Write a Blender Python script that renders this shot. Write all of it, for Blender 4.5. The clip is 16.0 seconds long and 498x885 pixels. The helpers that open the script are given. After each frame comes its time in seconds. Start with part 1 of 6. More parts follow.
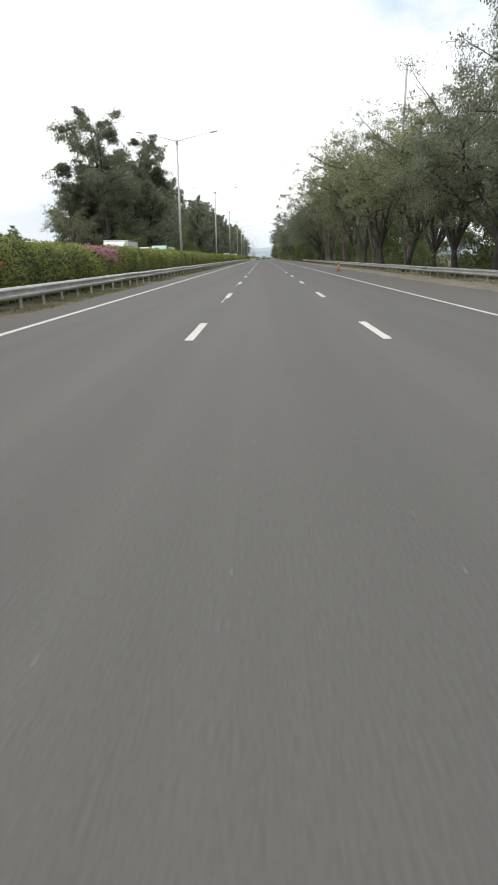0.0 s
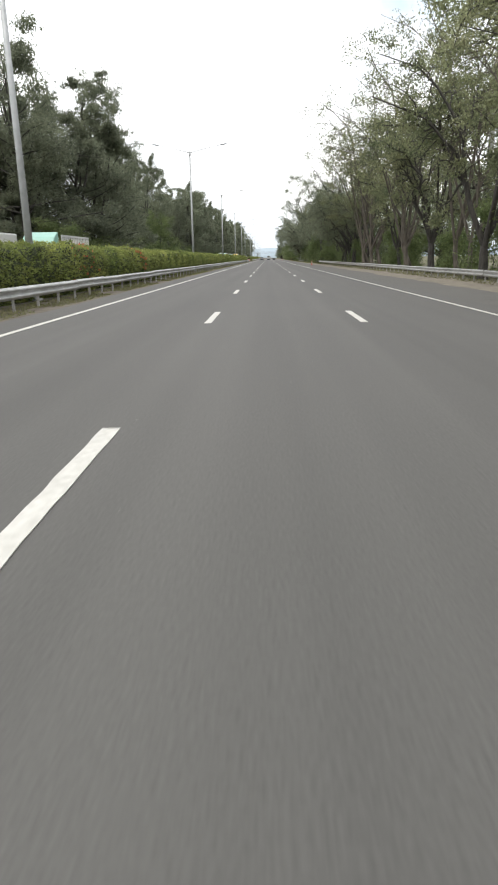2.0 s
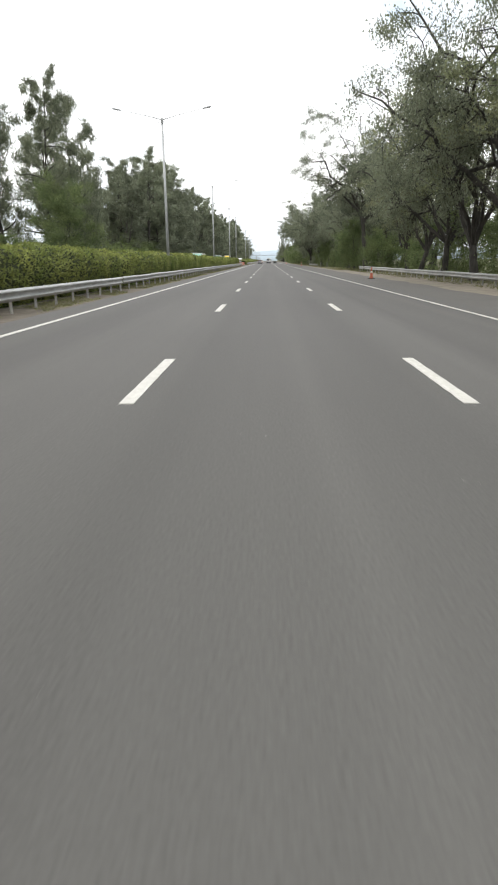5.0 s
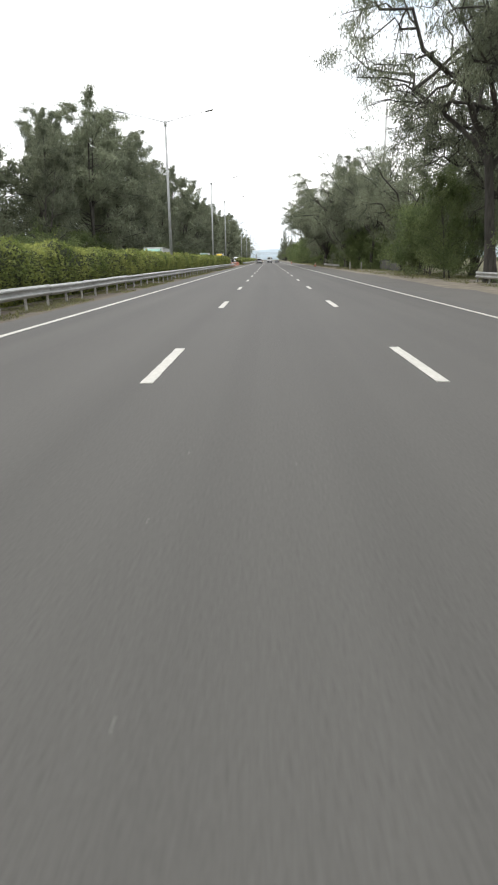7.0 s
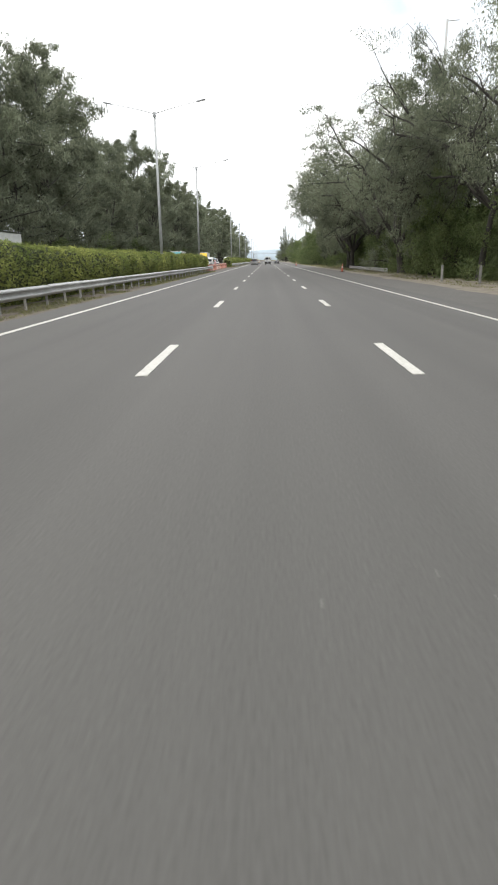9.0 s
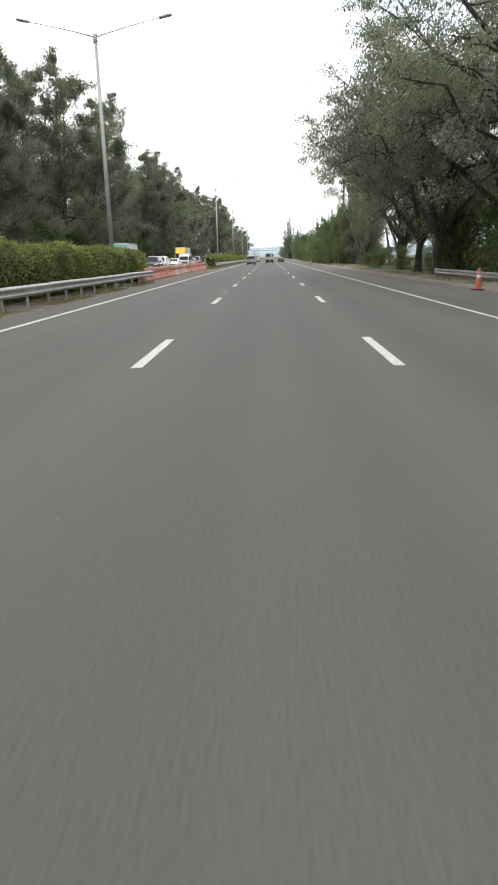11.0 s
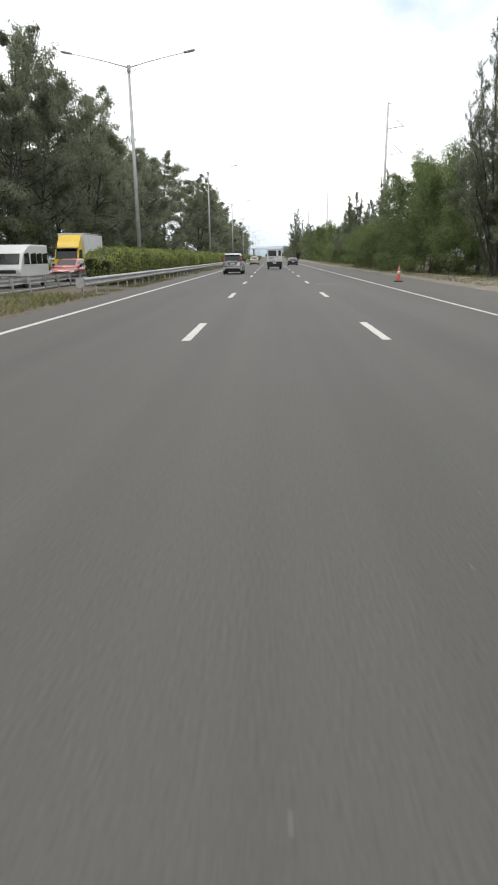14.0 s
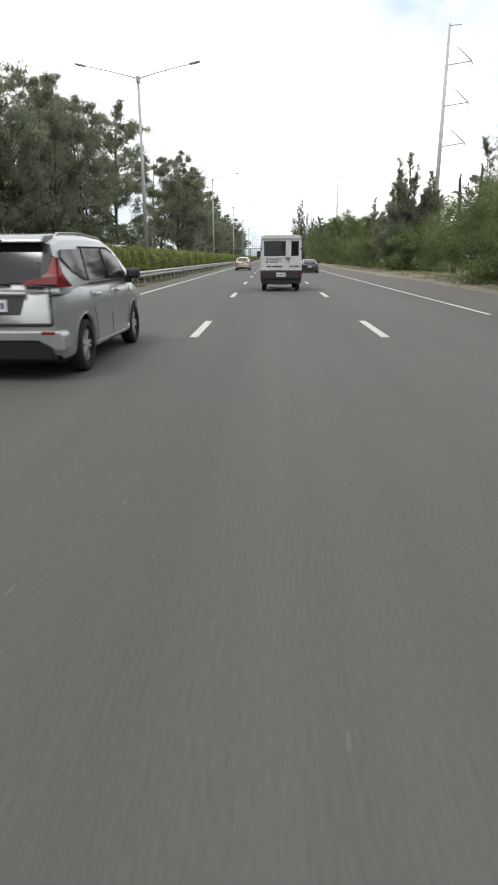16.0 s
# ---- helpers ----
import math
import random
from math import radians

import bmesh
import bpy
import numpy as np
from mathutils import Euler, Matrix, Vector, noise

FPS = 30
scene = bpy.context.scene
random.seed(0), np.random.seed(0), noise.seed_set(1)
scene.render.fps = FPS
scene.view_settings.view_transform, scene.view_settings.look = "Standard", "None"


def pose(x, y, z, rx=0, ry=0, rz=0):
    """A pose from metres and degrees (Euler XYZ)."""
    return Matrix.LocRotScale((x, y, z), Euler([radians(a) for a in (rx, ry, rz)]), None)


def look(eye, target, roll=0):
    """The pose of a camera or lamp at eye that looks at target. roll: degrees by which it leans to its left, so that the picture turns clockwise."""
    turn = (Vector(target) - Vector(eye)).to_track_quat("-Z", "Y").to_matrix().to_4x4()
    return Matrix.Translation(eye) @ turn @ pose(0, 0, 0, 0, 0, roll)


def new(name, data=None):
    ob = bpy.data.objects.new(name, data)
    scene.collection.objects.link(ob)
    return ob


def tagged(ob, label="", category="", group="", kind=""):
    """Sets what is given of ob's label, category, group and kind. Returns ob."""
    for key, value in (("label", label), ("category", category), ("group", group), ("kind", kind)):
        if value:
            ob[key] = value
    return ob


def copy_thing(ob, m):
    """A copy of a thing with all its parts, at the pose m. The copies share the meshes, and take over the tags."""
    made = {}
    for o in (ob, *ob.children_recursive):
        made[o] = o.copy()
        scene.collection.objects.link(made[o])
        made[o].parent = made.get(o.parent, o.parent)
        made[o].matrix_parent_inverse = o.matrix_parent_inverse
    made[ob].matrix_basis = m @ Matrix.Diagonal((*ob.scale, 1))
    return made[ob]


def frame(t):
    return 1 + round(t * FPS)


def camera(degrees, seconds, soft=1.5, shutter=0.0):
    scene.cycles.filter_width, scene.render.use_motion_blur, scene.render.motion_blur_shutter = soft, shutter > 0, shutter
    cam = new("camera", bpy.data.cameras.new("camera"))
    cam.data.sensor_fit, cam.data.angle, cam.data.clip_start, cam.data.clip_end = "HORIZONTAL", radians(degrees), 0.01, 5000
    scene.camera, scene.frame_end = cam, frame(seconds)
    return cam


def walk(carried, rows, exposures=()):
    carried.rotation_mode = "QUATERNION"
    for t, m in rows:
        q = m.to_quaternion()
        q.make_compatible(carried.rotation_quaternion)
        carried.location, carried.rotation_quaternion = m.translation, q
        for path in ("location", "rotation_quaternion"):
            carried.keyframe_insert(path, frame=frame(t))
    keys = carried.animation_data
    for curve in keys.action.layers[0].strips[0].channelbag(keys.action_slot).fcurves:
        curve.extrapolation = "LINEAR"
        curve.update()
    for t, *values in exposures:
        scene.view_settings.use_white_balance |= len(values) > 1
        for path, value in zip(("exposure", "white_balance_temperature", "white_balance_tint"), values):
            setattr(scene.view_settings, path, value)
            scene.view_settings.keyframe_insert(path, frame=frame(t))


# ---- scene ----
# ---- camera and its drive ----
EYE_Z = 1.44
cam = camera(44.77, 16.0, soft=2.0, shutter=0.1)
# seconds, x, y, yaw, pitch, roll
DRIVE = [
    (0.0, -0.44, 0.97, 1.50, -17.03, -0.75),
    (0.5, -0.37, 12.07, 1.68, -17.16, -0.93),
    (1.0, -0.36, 23.27, 2.00, -17.08, -0.96),
    (1.5, -0.38, 34.47, 1.82, -16.99, -0.60),
    (2.0, -0.41, 45.88, 1.90, -16.99, -0.69),
    (2.5, -0.41, 57.06, 1.89, -16.85, -0.73),
    (3.0, -0.43, 68.37, 1.82, -16.90, -0.65),
    (3.5, -0.41, 79.14, 1.78, -16.89, -0.61),
    (4.0, -0.34, 90.47, 1.80, -16.70, -0.60),
    (6.5, -0.30, 149.07, 1.92, -16.84, -0.50),
    (7.0, -0.30, 160.74, 1.98, -16.83, -0.70),
    (7.5, -0.33, 172.54, 1.70, -16.63, -0.48),
    (8.0, -0.29, 184.39, 1.68, -16.91, -0.66),
    (8.5, -0.23, 196.29, 1.53, -16.98, -0.59),
    (9.0, -0.15, 208.23, 1.85, -16.80, -0.76),
    (11.5, 0.05, 267.72, 2.14, -17.06, -0.98),
    (12.0, 0.02, 279.68, 2.23, -16.75, -0.74),
    (12.5, -0.08, 291.53, 2.36, -17.22, -0.66),
    (13.0, -0.18, 303.31, 2.06, -17.20, -0.22),
    (13.5, -0.29, 315.06, 1.81, -17.04, -0.28),
    (14.0, -0.26, 326.91, 2.21, -17.06, -0.63),
    (14.5, -0.27, 338.67, 2.26, -16.90, -0.69),
    (15.0, -0.32, 350.72, 2.13, -16.94, -0.54),
    (15.5, -0.31, 362.56, 2.18, -17.18, -0.46),
    (16.0, -0.37, 374.34, 1.97, -17.01, -0.27),
]


def aim(x, y, yaw, pitch, roll):
    a, b = radians(yaw), radians(pitch)
    eye = Vector((x, y, EYE_Z))
    return look(eye, eye + 10 * Vector((-math.sin(a) * math.cos(b), math.cos(a) * math.cos(b), math.sin(b))), roll)


walk(cam, [(t, aim(*r)) for t, *r in DRIVE],
     exposures=[(0.0, 0.07), (0.5, 0.14), (1.0, 0.23), (2.0, 0.31), (3.0, 0.28), (4.0, 0.32), (6.5, 0.50), (7.0, 0.35), (7.5, 0.28), (8.0, 0.29), (8.5, 0.42), (9.0, 0.40),
                (11.5, 0.32), (12.0, 0.26), (12.5, 0.12), (13.0, 0.36), (13.5, 0.26), (14.0, 0.13), (14.5, 0.10), (15.0, 0.02), (15.5, 0.03), (16.0, 0.10)])

# ---- world and sun: a bright, broken overcast ----
SUN_UP, SUN_TURN = radians(58), radians(-140)
world = bpy.data.worlds.new("sky")
scene.world = world
world.use_nodes = True
wn, wl = world.node_tree.nodes, world.node_tree.links
wn.clear()
w_out, w_bg = wn.new("ShaderNodeOutputWorld"), wn.new("ShaderNodeBackground")
w_sky = wn.new("ShaderNodeTexSky")
w_sky.sky_type, w_sky.sun_disc = "NISHITA", False
w_sky.sun_elevation, w_sky.sun_rotation = SUN_UP, SUN_TURN
w_co, w_map = wn.new("ShaderNodeTexCoord"), wn.new("ShaderNodeMapping")
w_map.inputs["Scale"].default_value = (1.0, 1.0, 3.2)
w_map.inputs["Location"].default_value = (0.4, 0.2, 0.0)
w_noise, w_ramp = wn.new("ShaderNodeTexNoise"), wn.new("ShaderNodeValToRGB")
w_noise.inputs["Scale"].default_value, w_noise.inputs["Detail"].default_value = 2.6, 6.0
w_ramp.color_ramp.elements[0].position, w_ramp.color_ramp.elements[1].position = 0.19, 0.31
w_soft, w_tone = wn.new("ShaderNodeTexNoise"), wn.new("ShaderNodeValToRGB")
w_soft.inputs["Scale"].default_value, w_soft.inputs["Detail"].default_value = 1.7, 5.0
w_tone.color_ramp.elements[0].position, w_tone.color_ramp.elements[1].position = 0.33, 0.56
w_tone.color_ramp.elements[0].color = (0.72, 0.79, 0.88, 1)
w_tone.color_ramp.elements[1].color = (1.42, 1.42, 1.42, 1)
w_gain, w_mix = wn.new("ShaderNodeVectorMath"), wn.new("ShaderNodeMix")
w_gain.operation, w_mix.data_type = "SCALE", "RGBA"
w_gain.inputs["Scale"].default_value = 0.14
wl.new(w_co.outputs["Generated"], w_map.inputs["Vector"])
wl.new(w_map.outputs["Vector"], w_noise.inputs["Vector"])
wl.new(w_map.outputs["Vector"], w_soft.inputs["Vector"])
wl.new(w_noise.outputs["Fac"], w_ramp.inputs["Fac"])
wl.new(w_soft.outputs["Fac"], w_tone.inputs["Fac"])
wl.new(w_sky.outputs["Color"], w_gain.inputs[0])
wl.new(w_ramp.outputs["Color"], w_mix.inputs["Factor"])
wl.new(w_gain.outputs["Vector"], w_mix.inputs["A"])
wl.new(w_tone.outputs["Color"], w_mix.inputs["B"])
# a ragged blue gap in the cloud ahead, and a duller haze low over the horizon
w_gap, w_dist, w_add, w_edge = wn.new("ShaderNodeMix"), wn.new("ShaderNodeVectorMath"), wn.new("ShaderNodeMath"), wn.new("ShaderNodeMapRange")
w_rag = wn.new("ShaderNodeTexNoise")
w_rag.inputs["Scale"].default_value, w_rag.inputs["Detail"].default_value = 11.0, 5.0
w_dist.operation, w_add.operation, w_gap.data_type = "DISTANCE", "MULTIPLY_ADD", "RGBA"
w_flat = wn.new("ShaderNodeVectorMath")
w_flat.operation = "MULTIPLY"
w_flat.inputs[1].default_value = (1, 1, 1.7)
w_dist.inputs[1].default_value = (0.20, 0.925, 0.56)
w_add.inputs[1].default_value = 0.30
w_edge.inputs["From Min"].default_value, w_edge.inputs["From Max"].default_value = 0.165, 0.235
w_edge.inputs["To Min"].default_value, w_edge.inputs["To Max"].default_value = 0.9, 0.0
w_gap.inputs["B"].default_value = (0.60, 0.76, 0.93, 1)
wl.new(w_co.outputs["Generated"], w_flat.inputs[0])
wl.new(w_flat.outputs["Vector"], w_dist.inputs[0])
wl.new(w_co.outputs["Generated"], w_rag.inputs["Vector"])
wl.new(w_rag.outputs["Fac"], w_add.inputs[0])
wl.new(w_dist.outputs["Value"], w_add.inputs[2])
wl.new(w_add.outputs["Value"], w_edge.inputs["Value"])
wl.new(w_edge.outputs["Result"], w_gap.inputs["Factor"])
wl.new(w_mix.outputs["Result"], w_gap.inputs["A"])
w_sep, w_low, w_haze = wn.new("ShaderNodeSeparateXYZ"), wn.new("ShaderNodeMapRange"), wn.new("ShaderNodeMix")
w_haze.data_type = "RGBA"
w_low.inputs["From Min"].default_value, w_low.inputs["From Max"].default_value = 0.015, 0.085
w_low.inputs["To Min"].default_value, w_low.inputs["To Max"].default_value = 0.8, 0.0
w_haze.inputs["B"].default_value = (0.74, 0.81, 0.88, 1)
wl.new(w_co.outputs["Generated"], w_sep.inputs["Vector"])
wl.new(w_sep.outputs["Z"], w_low.inputs["Value"])
wl.new(w_low.outputs["Result"], w_haze.inputs["Factor"])
wl.new(w_gap.outputs["Result"], w_haze.inputs["A"])
wl.new(w_haze.outputs["Result"], w_bg.inputs["Color"])
wl.new(w_bg.outputs["Background"], w_out.inputs["Surface"])
w_bg.inputs["Strength"].default_value = 1.0

sun = new("sun", bpy.data.lights.new("sun", "SUN"))
sun.data.energy, sun.data.angle, sun.data.color = 1.1, radians(14), (1.0, 0.97, 0.92)
sun.matrix_world = look((0, 0, 60), Vector((0, 0, 60)) - Vector((math.sin(SUN_TURN) * math.cos(SUN_UP), math.cos(SUN_TURN) * math.cos(SUN_UP), math.sin(SUN_UP))))
scene.view_settings.exposure = 0.0

# ---- materials ----
def material(name, a, b, scale=4.0, rough=0.7, bump=0.0, bump_scale=60.0, metal=0.0, vary=0.0, patch=0.0, patch_scale=0.3, coat=0.0, island=0.0, through_light=0.0, stretch=(1, 1, 1), world_space=False):
    """A surface mixed from two colours by fine grain, with broad patches, relief and per-object or per-leaf variation."""
    m = bpy.data.materials.new(name)
    m.use_nodes = True
    nt = m.node_tree
    nodes, links = nt.nodes, nt.links
    nodes.clear()
    out, bsdf = nodes.new("ShaderNodeOutputMaterial"), nodes.new("ShaderNodeBsdfPrincipled")
    coord = nodes.new("ShaderNodeNewGeometry" if world_space else "ShaderNodeTexCoord").outputs["Position" if world_space else "Object"]
    mapping = nodes.new("ShaderNodeMapping")
    mapping.inputs["Scale"].default_value = stretch
    links.new(coord, mapping.inputs["Vector"])
    grain = nodes.new("ShaderNodeTexNoise")
    grain.inputs["Scale"].default_value, grain.inputs["Detail"].default_value = scale, 5.0
    links.new(mapping.outputs["Vector"], grain.inputs["Vector"])
    ramp = nodes.new("ShaderNodeValToRGB")
    ramp.color_ramp.elements[0].position, ramp.color_ramp.elements[1].position = 0.3, 0.7
    ramp.color_ramp.elements[0].color, ramp.color_ramp.elements[1].color = (*a, 1), (*b, 1)
    links.new(grain.outputs["Fac"], ramp.inputs["Fac"])
    colour = ramp.outputs["Color"]

    def multiply(colour, value, low, high):
        span, mul = nodes.new("ShaderNodeMapRange"), nodes.new("ShaderNodeVectorMath")
        span.inputs["To Min"].default_value, span.inputs["To Max"].default_value = low, high
        mul.operation = "SCALE"
        links.new(value, span.inputs["Value"])
        links.new(colour, mul.inputs[0])
        links.new(span.outputs["Result"], mul.inputs["Scale"])
        return mul.outputs["Vector"]

    if patch:
        broad = nodes.new("ShaderNodeTexNoise")
        broad.inputs["Scale"].default_value, broad.inputs["Detail"].default_value = patch_scale, 4.0
        links.new(mapping.outputs["Vector"], broad.inputs["Vector"])
        colour = multiply(colour, broad.outputs["Fac"], 1 - patch, 1 + patch)
    if island:
        geo = nodes.new("ShaderNodeNewGeometry")
        colour = multiply(colour, geo.outputs["Random Per Island"], 1 - island, 1 + island)
    if vary:
        info = nodes.new("ShaderNodeObjectInfo")
        colour = multiply(colour, info.outputs["Random"], 1 - vary, 1 + vary)
    links.new(colour, bsdf.inputs["Base Color"])
    bsdf.inputs["Roughness"].default_value, bsdf.inputs["Metallic"].default_value = rough, metal
    bsdf.inputs["Coat Weight"].default_value, bsdf.inputs["Coat Roughness"].default_value = coat, 0.06
    if bump:
        relief, fine = nodes.new("ShaderNodeBump"), nodes.new("ShaderNodeTexNoise")
        fine.inputs["Scale"].default_value, fine.inputs["Detail"].default_value = bump_scale, 4.0
        relief.inputs["Strength"].default_value, relief.inputs["Distance"].default_value = bump, 0.02
        links.new(mapping.outputs["Vector"], fine.inputs["Vector"])
        links.new(fine.outputs["Fac"], relief.inputs["Height"])
        links.new(relief.outputs["Normal"], bsdf.inputs["Normal"])
    if through_light:
        lucent, mix = nodes.new("ShaderNodeBsdfTranslucent"), nodes.new("ShaderNodeMixShader")
        warm = nodes.new("ShaderNodeVectorMath")
        warm.operation, warm.inputs[1].default_value = "MULTIPLY", (2.0, 2.0, 2.0)
        mix.inputs["Fac"].default_value = through_light
        bsdf.inputs["Specular IOR Level"].default_value = 0.22
        links.new(colour, warm.inputs[0])
        links.new(warm.outputs["Vector"], lucent.inputs["Color"])
        links.new(bsdf.outputs["BSDF"], mix.inputs[1])
        links.new(lucent.outputs["BSDF"], mix.inputs[2])
        links.new(mix.outputs["Shader"], out.inputs["Surface"])
    else:
        links.new(bsdf.outputs["BSDF"], out.inputs["Surface"])
    return m


def asphalt_material():
    """Worn asphalt: stone speckle, long wheel tracks, broad stains and sparse pale chips."""
    m = material("asphalt", (0.080, 0.077, 0.071), (0.112, 0.108, 0.100), scale=48, rough=0.82, bump=0.10, bump_scale=110, patch=0.10, patch_scale=0.22, stretch=(1, 0.55, 1), world_space=True)
    nodes, links = m.node_tree.nodes, m.node_tree.links
    bsdf = next(n for n in nodes if n.type == "BSDF_PRINCIPLED")
    before = bsdf.inputs["Base Color"].links[0].from_socket
    pos, far = nodes.new("ShaderNodeNewGeometry"), nodes.new("ShaderNodeMapping")
    far.inputs["Scale"].default_value = (0.9, 0.012, 1)
    links.new(pos.outputs["Position"], far.inputs["Vector"])
    track = nodes.new("ShaderNodeTexNoise")
    track.inputs["Scale"].default_value, track.inputs["Detail"].default_value = 1.0, 3.0
    links.new(far.outputs["Vector"], track.inputs["Vector"])
    span, mul = nodes.new("ShaderNodeMapRange"), nodes.new("ShaderNodeVectorMath")
    span.inputs["From Min"].default_value, span.inputs["From Max"].default_value = 0.3, 0.7
    span.inputs["To Min"].default_value, span.inputs["To Max"].default_value = 0.86, 1.12
    mul.operation = "SCALE"
    links.new(track.outputs["Fac"], span.inputs["Value"])
    links.new(before, mul.inputs[0])
    links.new(span.outputs["Result"], mul.inputs["Scale"])
    chip, keep, mix = nodes.new("ShaderNodeTexVoronoi"), nodes.new("ShaderNodeMath"), nodes.new("ShaderNodeMix")
    chip.inputs["Scale"].default_value = 2.6
    keep.operation, keep.inputs[1].default_value = "LESS_THAN", 0.024
    mix.data_type = "RGBA"
    mix.inputs["B"].default_value = (0.24, 0.23, 0.215, 1)
    links.new(pos.outputs["Position"], chip.inputs["Vector"])
    links.new(chip.outputs["Distance"], keep.inputs[0])
    links.new(keep.outputs["Value"], mix.inputs["Factor"])
    links.new(mul.outputs["Vector"], mix.inputs["A"])
    links.new(mix.outputs["Result"], bsdf.inputs["Base Color"])
    return m


ASPHALT = asphalt_material()
SHOULDER = material("dusty_asphalt", (0.092, 0.088, 0.081), (0.135, 0.129, 0.117), scale=20, rough=0.9, bump=0.3, patch=0.16, patch_scale=0.5, world_space=True)
SHOULDER_PALE = material("pale_patched_asphalt", (0.125, 0.12, 0.112), (0.17, 0.163, 0.153), scale=20, rough=0.9, bump=0.3, patch=0.2, patch_scale=1.5, world_space=True)
DIRT = material("dirt", (0.085, 0.07, 0.052), (0.165, 0.14, 0.107), scale=3, rough=0.95, bump=0.6, bump_scale=14, patch=0.3, patch_scale=0.35, world_space=True)
SAND = material("dusty_sand", (0.15, 0.128, 0.10), (0.27, 0.235, 0.185), scale=1.6, rough=0.95, bump=0.5, bump_scale=14, patch=0.25, patch_scale=0.4, world_space=True)
EARTH = material("grassy_earth", (0.055, 0.062, 0.025), (0.15, 0.13, 0.07), scale=1.3, rough=0.95, bump=0.6, bump_scale=9, patch=0.3, patch_scale=0.12, world_space=True)
PAINT = material("road_paint", (0.48, 0.465, 0.42), (0.64, 0.625, 0.575), scale=14, rough=0.65, bump=0.2, bump_scale=70, patch=0.10, patch_scale=1.2, world_space=True)
PAINT_WORN = material("worn_road_paint", (0.22, 0.21, 0.20), (0.55, 0.54, 0.50), scale=7, rough=0.75, bump=0.2, patch=0.2, patch_scale=1.0, world_space=True)
ZINC = material("galvanised_steel", (0.33, 0.33, 0.32), (0.46, 0.46, 0.45), scale=5, rough=0.5, metal=0.45, patch=0.12, patch_scale=1.2, vary=0.10, stretch=(1, 0.4, 1))
ZINC_OLD = material("weathered_steel_post", (0.36, 0.355, 0.34), (0.50, 0.49, 0.47), scale=6, rough=0.7, metal=0.3, vary=0.2)
BARK = material("bark", (0.030, 0.027, 0.024), (0.080, 0.073, 0.063), scale=6, rough=0.95, bump=0.8, bump_scale=12, stretch=(1, 1, 0.25), vary=0.15)
BARK_PALE = material("pale_bark", (0.075, 0.064, 0.05), (0.17, 0.148, 0.12), scale=5, rough=0.95, bump=0.6, bump_scale=12, stretch=(1, 1, 0.25), vary=0.12)
LEAF_OLIVE = material("olive_leaves", (0.100, 0.120, 0.066), (0.20, 0.205, 0.115), scale=0.45, rough=0.6, island=0.45, vary=0.14, through_light=0.5)
LEAF_DARK = material("dark_needle_leaves", (0.107, 0.120, 0.083), (0.184, 0.201, 0.137), scale=0.35, rough=0.65, island=0.32, vary=0.16, through_light=0.5)
LEAF_GREEN = material("green_leaves", (0.078, 0.108, 0.044), (0.158, 0.188, 0.080), scale=0.6, rough=0.55, island=0.4, vary=0.18, through_light=0.4)
LEAF_HEDGE = material("hedge_leaves", (0.10, 0.135, 0.040), (0.25, 0.265, 0.082), scale=0.6, rough=0.5, island=0.36, patch=0.25, patch_scale=0.3, through_light=0.42)
# much darker than the leaves: shade inside the hedge is put into this colour
HEDGE_SHADE_CORE = material("hedge_shaded_inside", (0.028, 0.036, 0.014), (0.055, 0.068, 0.024), scale=3, rough=0.95)
PETAL_PINK = material("pink_petals", (0.36, 0.13, 0.23), (0.50, 0.24, 0.36), scale=2, rough=0.6, island=0.3, through_light=0.3)
PETAL_RED = material("red_petals", (0.42, 0.07, 0.05), (0.50, 0.16, 0.08), scale=2, rough=0.6, island=0.3, through_light=0.3)
GRASS = material("grass_blades", (0.105, 0.120, 0.048), (0.215, 0.205, 0.10), scale=0.8, rough=0.8, island=0.4, through_light=0.25, world_space=True)
# distance haze is painted in as a pale blue base colour
HILL = material("haze_tinted_hill", (0.42, 0.50, 0.57), (0.48, 0.56, 0.62), scale=0.004, rough=1.0)

# ---- mesh helpers ----
def mesh_from(name, verts, faces, mat, smooth=False):
    me = bpy.data.meshes.new(name)
    me.from_pydata([tuple(v) for v in verts], [], [tuple(f) for f in faces])
    me.materials.append(mat)
    if smooth:
        me.shade_smooth()
    me.update()
    return me


def put(name, me, parent=None, m=None, label=""):
    ob = new(name, me)
    if parent is not None:
        ob.parent = parent
    if m is not None:
        ob.matrix_basis = m
    return tagged(ob, label) if label else ob


def part(name, bm, mat, parent=None, label="", m=None, smooth=False):
    """Links a bmesh as one mesh object under a thing or a part."""
    me = bpy.data.meshes.new(name)
    bmesh.ops.recalc_face_normals(bm, faces=bm.faces)
    bm.to_mesh(me)
    bm.free()
    me.materials.append(mat)
    if smooth:
        me.shade_smooth()
    return put(name, me, parent, m, label)


def box_bm(x0, x1, y0, y1, z0, z1, bevel=0.0, segs=2):
    bm = bmesh.new()
    bmesh.ops.create_cube(bm, size=1, matrix=Matrix.LocRotScale(((x0 + x1) / 2, (y0 + y1) / 2, (z0 + z1) / 2), None, (x1 - x0, y1 - y0, z1 - z0)))
    if bevel:
        bmesh.ops.bevel(bm, geom=bm.edges[:], offset=bevel, segments=segs, affect="EDGES", profile=0.5)
    return bm


